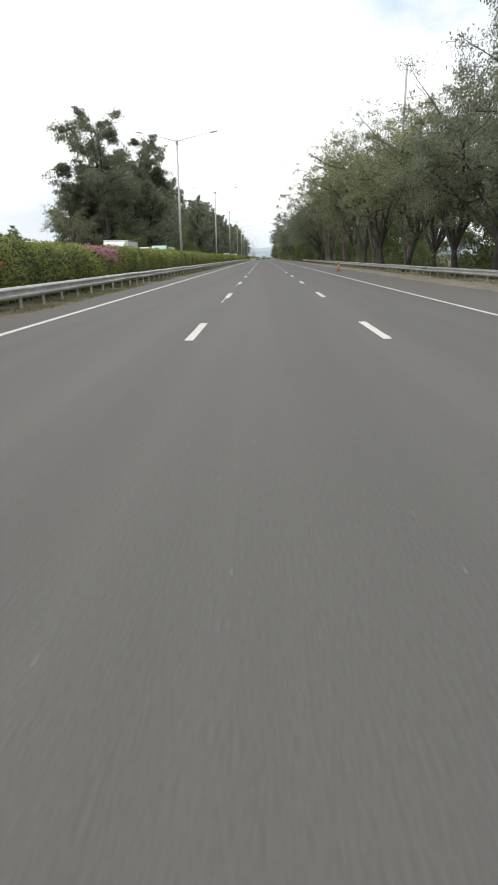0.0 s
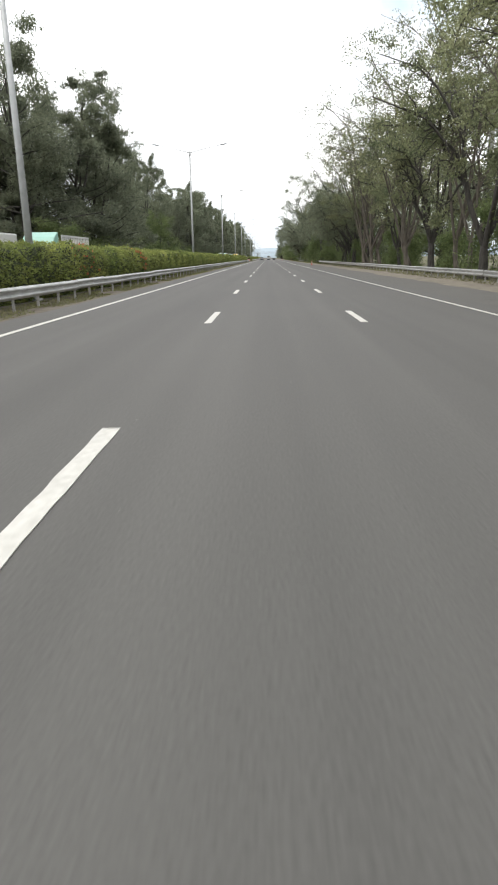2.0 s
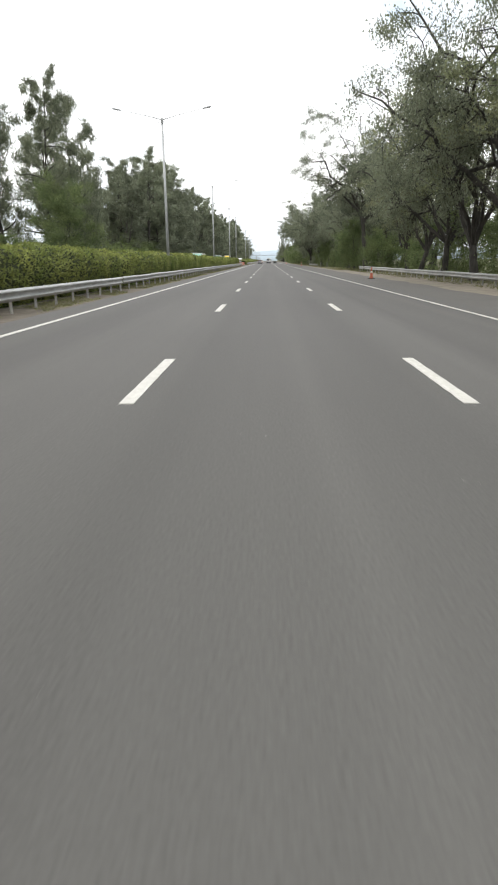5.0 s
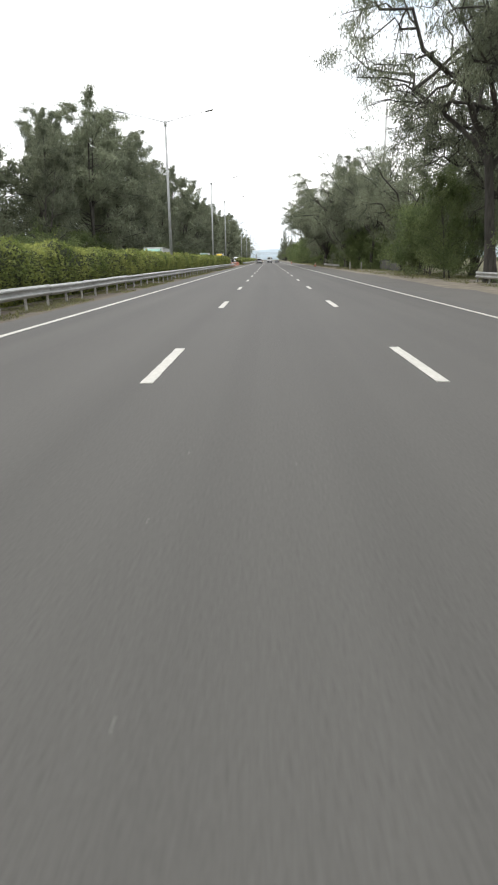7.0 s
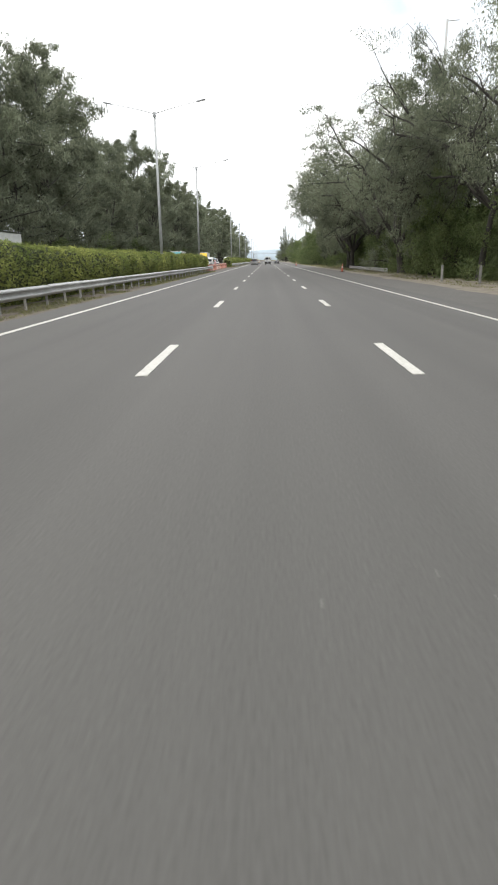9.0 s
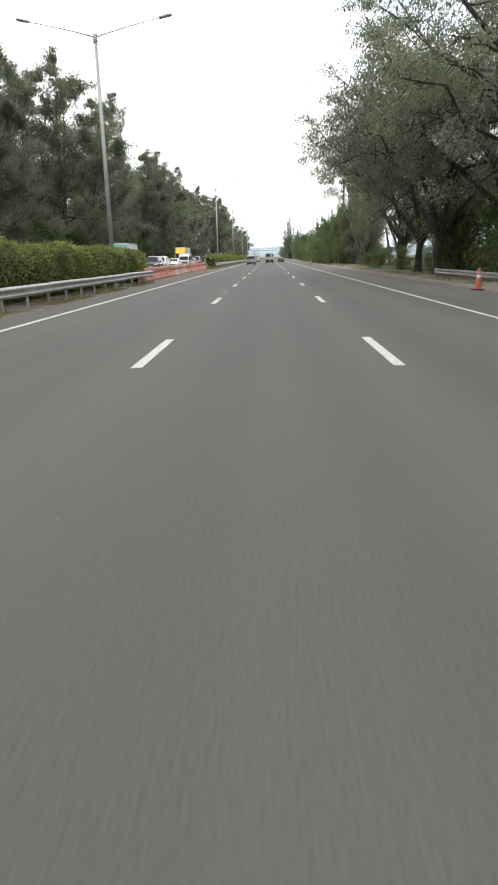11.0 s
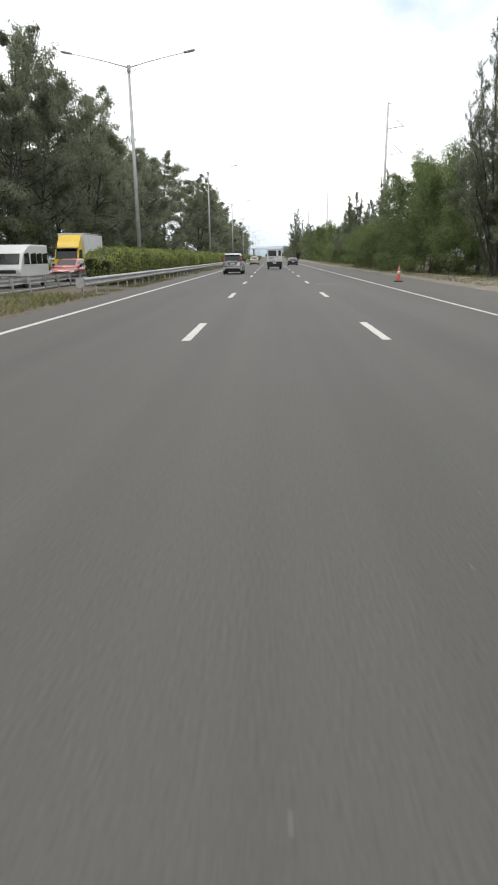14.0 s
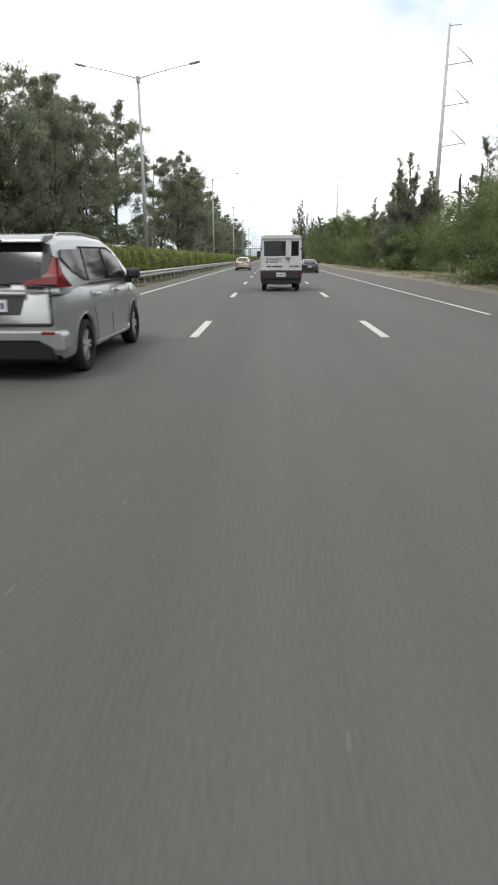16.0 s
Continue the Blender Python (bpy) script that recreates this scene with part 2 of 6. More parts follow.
def cyl_bm(r0, r1, length, m=None, segs=20, bevel=0.0):
    bm = bmesh.new()
    bmesh.ops.create_cone(bm, cap_ends=True, segments=segs, radius1=r0, radius2=r1, depth=length)
    if bevel:
        rims = [e for e in bm.edges if abs(e.verts[0].co.z - e.verts[1].co.z) < 1e-6]
        bmesh.ops.bevel(bm, geom=rims, offset=bevel, segments=2, affect="EDGES", profile=0.5)
    if m is not None:
        bm.transform(m)
    return bm


def prism_bm(outline, t0, t1, axis="x", bevel=0.0):
    """A flat outline (two coordinates a point) given thickness along an axis."""
    bm = bmesh.new()
    place = {"x": lambda a, b, t: (t, a, b), "y": lambda a, b, t: (a, t, b), "z": lambda a, b, t: (a, b, t)}[axis]
    low, high = [bm.verts.new(place(a, b, t0)) for a, b in outline], [bm.verts.new(place(a, b, t1)) for a, b in outline]
    bm.faces.new(low)
    bm.faces.new(high[::-1])
    for i in range(len(outline)):
        j = (i + 1) % len(outline)
        bm.faces.new((low[i], low[j], high[j], high[i]))
    if bevel:
        bmesh.ops.bevel(bm, geom=bm.edges[:], offset=bevel, segments=2, affect="EDGES", profile=0.5)
    return bm


def tube(verts, faces, path, radii, n):
    """Adds a tapered tube along a path to lists of vertices and faces."""
    start = len(verts)
    path = [Vector(p) for p in path]
    for i, p in enumerate(path):
        d = (path[min(i + 1, len(path) - 1)] - path[max(i - 1, 0)]).normalized()
        side = d.cross(Vector((0.31, 0.95, 0.05))).normalized()
        up = side.cross(d)
        for k in range(n):
            a = 2 * math.pi * k / n
            verts.append(p + radii[i] * (math.cos(a) * side + math.sin(a) * up))
    for i in range(len(path) - 1):
        for k in range(n):
            a, b = start + i * n + k, start + i * n + (k + 1) % n
            faces.append((a, b, b + n, a + n))
    faces.append([start + (len(path) - 1) * n + k for k in range(n)])


# ---- ground, carriageways, median ----
ROAD_START, ROAD_END = -60.0, 1500.0
LINE_LEFT, LINE_RIGHT = -5.74, 5.31


def strip(name, x0, x1, z, mat, label, category, y0=ROAD_START, y1=ROAD_END, wobble=0.0, step=3.0, depth=0.25, seed=1, parent=None, crown=0.0):
    """A long slab with ragged sides."""
    ys = np.arange(y0, y1 + step, step)
    verts, faces = [], []
    for y in ys:
        a = x0 + wobble * noise.noise((x0, y * 0.21, seed)) + 0.4 * wobble * noise.noise((x0, y * 0.9, seed))
        b = x1 + wobble * noise.noise((x1 + 50, y * 0.21, seed)) + 0.4 * wobble * noise.noise((x1, y * 0.9, seed))
        verts += [(a, y, z - depth), (a, y, z), ((a + b) / 2, y, z + crown), (b, y, z), (b, y, z - depth)]
    for i in range(len(ys) - 1):
        for k in range(4):
            faces.append((i * 5 + k, i * 5 + k + 1, i * 5 + k + 6, i * 5 + k + 5))
    ob = put(name, mesh_from(name, verts, faces, mat), parent)
    if parent is None:
        tagged(ob, label, category, kind="structure")
    return ob


def ground_height(x, y):
    """Flat by the road, gently uneven away from it."""
    far = max(0.0, min(1.0, (abs(x + 8) - 26) / 60))
    return -0.06 + far * 1.2 * (noise.noise((x * 0.02, y * 0.02, 3)) - 0.3)


gx = sorted({*range(-80, 81, 5), -3500, -2000, -1000, -500, -250, -150, -110, 110, 150, 250, 500, 1000, 2000, 3500})
gy = sorted({*range(-80, 600, 10), -1500, -600, -250, -140, 700, 900, 1200, 1600, 2200, 3000, 4300})
ground_verts = [(x, y, ground_height(x, y)) for y in gy for x in gx]
ground_faces = [(j * len(gx) + i, j * len(gx) + i + 1, (j + 1) * len(gx) + i + 1, (j + 1) * len(gx) + i) for j in range(len(gy) - 1) for i in range(len(gx) - 1)]
ground = tagged(put("ground", mesh_from("ground", ground_verts, ground_faces, EARTH)), "dry grassy earth beside the expressway", "ground", kind="structure")

verge = strip("ground_verge", 8.0, 13.2, -0.035, SAND, "bare dusty dirt verge beside the paved shoulder", "dirt verge", wobble=1.1, seed=5, y1=620)
median = strip("ground_median", -11.6, -6.75, -0.02, DIRT, "dirt and dry grass strip in the median", "median", wobble=0.5, seed=9, y1=900)
shoulder = strip("pavement_shoulder", 5.6, 8.8, -0.006, SHOULDER, "dusty grey asphalt hard shoulder", "shoulder", wobble=0.7, seed=2)
road = strip("road", -6.9, 6.2, 0.0, ASPHALT, "worn grey asphalt carriageway of three lanes", "road", wobble=0.16, seed=3)
road_far = strip("road_oncoming", -23.5, -11.8, 0.0, ASPHALT, "grey asphalt carriageway for oncoming traffic", "road", wobble=0.2, seed=4)

hill_verts, hill_faces = [], []
for i in range(61):
    a = radians(-60 + 2 * i)
    h = 55 + 60 * noise.noise((i * 0.13, 0, 7)) + 25 * noise.noise((i * 0.5, 2, 7))
    hill_verts += [(4000 * math.sin(a), 4000 * math.cos(a), -5), (4000 * math.sin(a), 4000 * math.cos(a), h), (4300 * math.sin(a), 4300 * math.cos(a), -5)]
    if i:
        hill_faces += [(i * 3 - 3, i * 3, i * 3 + 1, i * 3 - 2), (i * 3 - 2, i * 3 + 1, i * 3 + 2, i * 3 - 1)]
tagged(put("backdrop_hills", mesh_from("backdrop_hills", hill_verts, hill_faces, HILL, smooth=True)), "low blue hazy hills on the horizon", "hills", kind="structure")


# ---- road markings: each stroke lies on the asphalt ----
def stroke_mesh(name, width, length, mat, seed=0, ragged=0.008, step=0.25):
    n = max(2, int(length / step))
    verts, faces = [], []
    for i in range(n + 1):
        y = length * i / n
        a = -width / 2 + ragged * noise.noise((seed, y * 3, 1))
        b = width / 2 + ragged * noise.noise((seed, y * 3, 8))
        verts += [(a, y, 0), (a, y, 0.008), (b, y, 0.008), (b, y, 0)]
    for i in range(n):
        for k in range(3):
            faces.append((i * 4 + k, i * 4 + k + 1, i * 4 + k + 5, i * 4 + k + 4))
    faces += [(0, 1, 2, 3), (n * 4 + 3, n * 4 + 2, n * 4 + 1, n * 4)]
    return mesh_from(name, verts, faces, mat)


DASH_SHIFT_AT, DASH_SHIFT = 27, 1.82
dash_meshes = [stroke_mesh("lane_dash", 0.16, 3.0, PAINT, s, 0.014) for s in range(5)]
for k in range(-4, 75):
    y = 12.0 * k + (DASH_SHIFT if k >= DASH_SHIFT_AT else 0.0)
    for x in (-1.8, 1.8):
        put("lane_dash", dash_meshes[(k * 2 + (x > 0)) % 5], road, pose(x, y, 0.002))
    for x in (-15.6, -19.2):
        put("lane_dash", dash_meshes[k % 5], road_far, pose(x, y, 0.002))
for name, x, width, pieces in (
    ("edge_line", LINE_LEFT, 0.15, [(-60, 900)]),
    ("edge_line", LINE_RIGHT, 0.11, [(-60, 30.6), (30.9, 117.5), (118.2, 330.2), (330.7, 332.4), (332.9, 334.4), (338.9, 389.6), (390.4, 900)]),
):
    for a, b in pieces:
        put(name, stroke_mesh(name, width, b - a, PAINT, a, 0.012, 1.0), road, pose(x, a, 0.002))
for x in (-12.4, -22.9):
    put("edge_line", stroke_mesh("edge_line", 0.15, 960, PAINT, x, 0.012, 2.0), road_far, pose(x, -60, 0.002))
# thin guide lines left by the painters and a sealed crack
for x, a, b in ((-1.83, 21.6, 24), (-1.87, 33.3, 36), (-1.88, 281.2, 284.2), (-1.87, 292.6, 296.1), (-1.83, 303.1, 305.6), (-1.84, 315.0, 317.2)):
    put("guide_line", stroke_mesh("guide_line", 0.022 if a > 200 else 0.016, b - a, PAINT if a < 30 else PAINT_WORN, a, 0.02), road, pose(x, a, 0.002))
patch = bmesh.new()
patch.faces.new([patch.verts.new(v) for v in ((-0.62, 0, 0), (0.6, 0.06, 0), (0.66, 1.3, 0), (0.3, 1.42, 0), (-0.58, 1.34, 0))])
patch_mesh = bpy.data.meshes.new("road_patch")
patch.to_mesh(patch_mesh)
patch.free()
patch_mesh.materials.append(SHOULDER_PALE)
put("road_patch", patch_mesh, road, pose(2.7, 359.8, 0.002))
put("crack_seal", stroke_mesh("crack_seal", 0.008, 17, PAINT_WORN, 4, 0.02), road, pose(1.32, 309.6, 0.002, 0, 0, 0.2))

# ---- steel guardrails ----
BEAM = [(0.0, 0.36), (0.015, 0.375), (0.075, 0.42), (0.08, 0.455), (0.02, 0.505), (0.015, 0.54), (0.02, 0.575), (0.08, 0.625), (0.075, 0.66), (0.015, 0.705), (0.0, 0.72)]


def beam_mesh(length=4.02):
    """One W-shaped panel, its face towards +x, with lapped ends."""
    rim = BEAM + [(u - 0.012, v) for u, v in reversed(BEAM)]
    verts = [(u, y, v) for y in (0, length) for u, v in rim]
    n = len(rim)
    faces = [(k, (k + 1) % n, n + (k + 1) % n, n + k) for k in range(n)]
    h = len(BEAM)
    for o in (0, n):
        faces += [(o + k, o + k + 1, o + n - 2 - k, o + n - 1 - k) for k in range(h - 1)]
    return mesh_from("rail_panel", verts, faces, ZINC)


def post_mesh():
    bm = bmesh.new()
    for args in ((-0.035, -0.028, -0.03, 0.03, -0.3, 0.70), (0.028, 0.035, -0.03, 0.03, -0.3, 0.70), (-0.028, 0.028, -0.005, 0.005, -0.3, 0.69)):
        sub = box_bm(*args)
        tmp = bpy.data.meshes.new("tmp")
        sub.to_mesh(tmp)
        sub.free()
        bm.from_mesh(tmp)
        bpy.data.meshes.remove(tmp)
    block = box_bm(0.035, 0.10, -0.05, 0.05, 0.42, 0.66, 0.01)
    tmp = bpy.data.meshes.new("tmp")
    block.to_mesh(tmp)
    block.free()
    bm.from_mesh(tmp)
    bpy.data.meshes.remove(tmp)
    bm.transform(Matrix.Translation((-0.10, 0, 0)))
    me = bpy.data.meshes.new("post")
    bm.to_mesh(me)
    bm.free()
    me.materials.append(ZINC_OLD)
    return me


PANEL, POST = beam_mesh(), post_mesh()


def end_wing_mesh():
    """The flared fishtail that closes a run of rail."""
    verts, faces = [], []
    for i in range(7):
        a = radians(90 * i / 6)
        r = 0.28
        verts += [(-r + r * math.cos(a), -r * math.sin(a), 0.34), (-r + r * math.cos(a), -r * math.sin(a), 0.74)]
        if i:
            faces.append((i * 2 - 2, i * 2 - 1, i * 2 + 1, i * 2))
    bm = bmesh.new()
    me = mesh_from("tmp", verts, faces, ZINC)
    bm.from_mesh(me)
    bmesh.ops.solidify(bm, geom=bm.faces[:], thickness=0.012)
    bpy.data.meshes.remove(me)
    out = bpy.data.meshes.new("end_wing")
    bm.to_mesh(out)
    bm.free()
    out.materials.append(ZINC)
    return out


WING = end_wing_mesh()


def guardrail(x, y0, y1, face, label, top=0.0):
    rail = tagged(new("guardrail"), label, "guardrail", group="guardrails along the road")
    rail.matrix_basis = pose(x, y0, top - 0.02, 0, 0, 0 if face > 0 else 180) if face > 0 else pose(x, y1, top - 0.02, 0, 0, 180)
    n = int(round((y1 - y0) / 4))
    rng = random.Random(int(x * 10 + y0))
    for i in range(n):
        put("rail_panel", PANEL, rail, pose(0.02 * rng.uniform(-1, 1), 4 * i, rng.uniform(-0.012, 0.012), 0, 0, rng.uniform(-0.2, 0.2)))
    for i in range(n * 2 + 1):
        put("post", POST, rail, pose(0, 2 * i, rng.uniform(-0.02, 0.01), rng.uniform(-1.5, 1.5), rng.uniform(-1.5, 1.5), 0))
    put("end_wing", WING, rail, pose(0.02, 0, 0))
    put("end_wing", WING, rail, pose(0.02, 4 * n, 0) @ Matrix.Diagonal((1, -1, 1, 1)))
    return rail


guardrail(-7.85, -30, 298, 1, "long galvanised steel guardrail on posts before the median hedge")
guardrail(-7.85, 352, 640, 1, "galvanised steel guardrail on posts before the trimmed hedge")
guardrail(11.9, -10, 198, -1, "dusty galvanised steel guardrail below the roadside trees", -0.08)
guardrail(12.1, 274, 302, -1, "short dusty steel guardrail beside the shaded verge", -0.25)

# ---- plants ----
def leaf_quads(centres, ways, lengths, widths, rng, diamond=False):
    """Pointed three- or four-cornered leaves as one array of corners; every leaf is an island of its own."""
    n = len(centres)
    ways = ways / (np.linalg.norm(ways, axis=1, keepdims=True) + 1e-9)
    side = np.cross(ways, rng.normal(size=(n, 3)))
    side /= np.linalg.norm(side, axis=1, keepdims=True) + 1e-9
    a, b = ways * lengths[:, None] / 2, side * widths[:, None] / 2
    if diamond:
        sag = np.array([0, 0, -0.12]) * lengths[:, None]
        corners = np.stack([centres - a * 1.1, centres - b - a * 0.1, centres + a * 1.2 + sag, centres + b - a * 0.1], axis=1)
    else:
        corners = np.stack([centres - a - b, centres - a + b, centres + a * 1.5], axis=1)
    return corners.reshape(-1, 3)


def leaf_mesh(name, corners, mat, per=3):
    n = len(corners)
    me = bpy.data.meshes.new(name)
    me.vertices.add(n)
    me.vertices.foreach_set("co", np.ascontiguousarray(corners, dtype=np.float32).ravel())
    me.loops.add(n)
    me.loops.foreach_set("vertex_index", np.arange(n, dtype=np.int32))
    me.polygons.add(n // per)
    me.polygons.foreach_set("loop_start", np.arange(0, n, per, dtype=np.int32))
    me.update(calc_edges=True)
    me.materials.append(mat)
    return me


def limb_path(rng, start, way, length, bend, steps=5, rise=0.0):
    pts, p, d = [Vector(start)], Vector(start), Vector(way).normalized()
    for _ in range(steps):
        d = (d + Vector(rng.normal(0, bend, 3)) + Vector((0, 0, rise))).normalized()
        p = p + d * (length / steps)
        pts.append(p.copy())
    return pts


def tree_meshes(seed, height, radius, clear, top_shape, limbs, tips, leaves, leaf, spread, droop, bark, mat, lean=0.03, thick=0.028, lift=(15, 55), stems=1, twig=(0.6, 0.22), wood_twigs=True, base_load=0.5, diamond=False):
    """Trunk with limbs, and a crown of single leaves gathered at the twigs."""
    rng = np.random.default_rng(seed)
    verts, faces, ends, load, size = [], [], [], [], []
    for s in range(stems):
        foot = Vector((0, 0, -0.3)) if stems == 1 else Vector((rng.normal(0, 0.35), rng.normal(0, 0.35), -0.3))
        tall = height * (0.93 if s == 0 else rng.uniform(0.74, 0.95))
        trunk = limb_path(rng, foot, (rng.normal(0, lean * (1 + 3 * (stems > 1))), rng.normal(0, lean * (1 + 3 * (stems > 1))), 1), tall, lean, 9, 0.04)
        r0 = height * thick / math.sqrt(stems)
        tube(verts, faces, trunk, [r0 * (1.25 if i == 0 else 1) * (1 - 0.88 * i / 9) for i in range(10)], 8)
        for k in range(limbs // stems):
            f = clear + (0.98 - clear) * ((k + rng.uniform(0, 1)) / (limbs // stems)) ** 0.85
            i = min(8, int(f * 9))
            at = trunk[i].lerp(trunk[i + 1], f * 9 - i)
            reach = radius * top_shape((f - clear) / (1 - clear)) * rng.uniform(0.65, 1.15)
            turn, up = rng.uniform(0, 2 * math.pi), radians(min(80, rng.uniform(*lift) + 30 * max(0, f - 0.6)))
            way = (math.cos(turn) * math.cos(up), math.sin(turn) * math.cos(up), math.sin(up))
            limb = limb_path(rng, at, way, reach, 0.16, 5, 0.05 - droop * 0.06)
            r1 = r0 * (1 - 0.88 * f) * 0.55
            tube(verts, faces, limb, [r1 * (1 - 0.8 * j / 5) for j in range(6)], 5)
            for _ in range(tips):
                g = rng.uniform(0.3, 1.0)
                j = min(4, int(g * 5))
                root = limb[j].lerp(limb[j + 1], g * 5 - j)
                side = Vector(way) + Vector(rng.normal(0, 0.75, 3)) + Vector((0, 0, 0.15))
                spray = limb_path(rng, root, side, rng.uniform(0.35, 0.75) * (twig[0] + twig[1] * reach), 0.22, 3, 0.06 - droop * 0.1)
                if wood_twigs:
                    tube(verts, faces, spray, [r1 * 0.3, r1 * 0.22, r1 * 0.15, r1 * 0.06], 3)
                ends += [spray[1], spray[2], spray[3], spray[3]]
                load += [(base_load + 0.6 * reach / radius) * rng.gamma(1.8, 0.55)] * 4
                size += [min(1.0, 0.22 + 0.95 * reach / radius)] * 4
        ends.append(trunk[-1])
        load.append(0.02)
        size.append(0.25)
    wood = mesh_from("trunk", verts, faces, bark, smooth=True)
    ends = np.array([tuple(e) for e in ends])
    share = rng.choice(len(ends), leaves, p=np.array(load) / sum(load))
    pick = ends[share]
    centres = pick + rng.normal(0, spread, (leaves, 3)) * np.array([1, 1, 0.75]) * np.array(size)[share][:, None]
    ways = rng.normal(0, 1, (leaves, 3)) + np.array([0, 0, -2.2 * droop])
    crown = leaf_mesh("crown", leaf_quads(centres, ways, leaf[0] * rng.uniform(0.6, 1.4, leaves), leaf[1] * rng.uniform(0.6, 1.4, leaves), rng, diamond), mat, 4 if diamond else 3)
    return wood, crown


def reach_path(rng, a, b, arch, wander, steps=6):
    """A limb from a to b that first rises, then bends over, with crooked joints."""
    pts = []
    for i in range(steps + 1):
        f = i / steps
        p = a.lerp(b, f) + Vector((0, 0, arch * math.sin(math.pi * f) * (1.2 - 0.5 * f)))
        pts.append(p + Vector(rng.normal(0, wander, 3)) * math.sin(math.pi * min(1.0, f * 0.9)))
    return pts


def forked_meshes(seed, height, reach, fork, limbs, leaves, leaf, clump, bark, mat, thick=0.022, boughs=9, twigs=6, low=0.42, toward=0.25, hang=0.0, full=0.55, stems=1, rise=0.0):
    """A broad-leaved tree: a short thick trunk that forks into crooked rising limbs, boughs and twigs, with leaves in separate clumps.
    toward: how far the crown leans out to the light over the road (-x); low: the lowest limb ends, as a share of the height; rise: how much steeper the limbs start."""
    rng = np.random.default_rng(seed)
    verts, faces, ends, load, size = [], [], [], [], []
    forks, primary = [], []
    for s in range(stems):
        foot = Vector((0, 0, -0.3)) if stems == 1 else Vector((rng.normal(0, 0.5), rng.normal(0, 0.8), -0.3))
        trunk = limb_path(rng, foot, (rng.normal(0, 0.10), rng.normal(0, 0.10), 1), height * fork * rng.uniform(0.85, 1.15), 0.06, 6, 0.03)
        r0 = height * thick / stems ** 0.5
        tube(verts, faces, trunk, [r0 * (1.5 if i == 0 else 1.12 if i == 1 else 1 - 0.05 * i) for i in range(7)], 9)
        forks.append((trunk, r0))
    for k in range(limbs):
        trunk, r0 = forks[k % stems]
        f = (k * 7 % limbs + 0.5) / limbs
        high = low + (1 - low) * f ** 0.8 * rng.uniform(0.92, 1.02)
        turn = 2.4 * k + rng.uniform(-0.5, 0.5)
        mid = (low + 1) / 2
        wide = reach * math.sqrt(max(0.10, 1 - ((high - mid) / (1.12 - mid)) ** 2)) * rng.uniform(0.75, 1.08)
        goal = Vector((math.cos(turn) * wide - toward * reach, math.sin(turn) * wide, high * height))
        main = k < 3 + limbs // 5
        start = trunk[-1].lerp(trunk[-2], rng.uniform(0, 1.2)) if main else primary[k % len(primary)][int(rng.integers(1, 4))]
        limb = reach_path(rng, start, goal, (0.05 - 0.03 * f) * height, 0.024 * height * (1 - 0.6 * rise), 7)
        for j in range(1, 7):
            pull = rise * math.sin(math.pi * j / 7)
            limb[j] = limb[j] + Vector(((start.x - limb[j].x) * pull, (start.y - limb[j].y) * pull, (goal.z - start.z) * pull * 0.25))
        if main:
            primary.append(limb)
        r1 = r0 * (rng.uniform(0.48, 0.66) if main else rng.uniform(0.26, 0.40))
        tube(verts, faces, limb, [r1 * (1 - 0.84 * j / 7) for j in range(8)], 7)
        for _ in range(boughs):
            g = rng.uniform(full - 0.28, 1.0)
            j = min(6, int(g * 7))
            root = limb[j].lerp(limb[j + 1], g * 7 - j)
            out = Vector((goal.x - start.x, goal.y - start.y, 0)).normalized() * 0.6 + Vector(rng.normal(0, 0.75, 3)) + Vector((0, 0, 0.25 - hang))
            tip = root + out.normalized() * reach * rng.uniform(0.16, 0.36)
            bough = reach_path(rng, root, tip, 0.02 * height * (1 - hang), 0.012 * height, 4)
            r2 = r1 * (1 - 0.84 * g) * 0.62 + 0.006
            tube(verts, faces, bough, [r2 * (1 - 0.75 * i / 4) for i in range(5)], 4)
            for _ in range(twigs):
                h = rng.uniform(0.25, 1.0)
                i = min(3, int(h * 4))
                at = bough[i].lerp(bough[i + 1], h * 4 - i)
                way = Vector(rng.normal(0, 1, 3)) + out.normalized() * 0.7 + Vector((0, 0, 0.2 - hang))
                end = at + way.normalized() * rng.uniform(0.35, 1.0)
                tube(verts, faces, [at, at.lerp(end, 0.5), end], [r2 * 0.35, r2 * 0.25, 0.004], 3)
                ends += [end, at.lerp(end, 0.55)]
                w = rng.gamma(1.0)
                load += [w, 0.55 * w]
                size += [rng.uniform(0.55, 1.35)] * 2
    wood = mesh_from("trunk", verts, faces, bark, smooth=True)
    ends, load, size = np.array([tuple(e) for e in ends]), np.array(load), np.array(size)
    share = rng.choice(len(ends), leaves, p=load / load.sum())
    spot = np.clip(rng.normal(0, 1, (leaves, 3)), -1.9, 1.9) * np.array([1, 1, 0.62]) * (clump * size[share])[:, None]
    ways = rng.normal(0, 1, (leaves, 3)) + np.array([0, 0, -0.5 - 2.0 * hang])
    crown = leaf_mesh("crown", leaf_quads(ends[share] + spot, ways, leaf[0] * rng.uniform(0.6, 1.4, leaves), leaf[1] * rng.uniform(0.6, 1.4, leaves), rng, True), mat, 4)
    return wood, crown


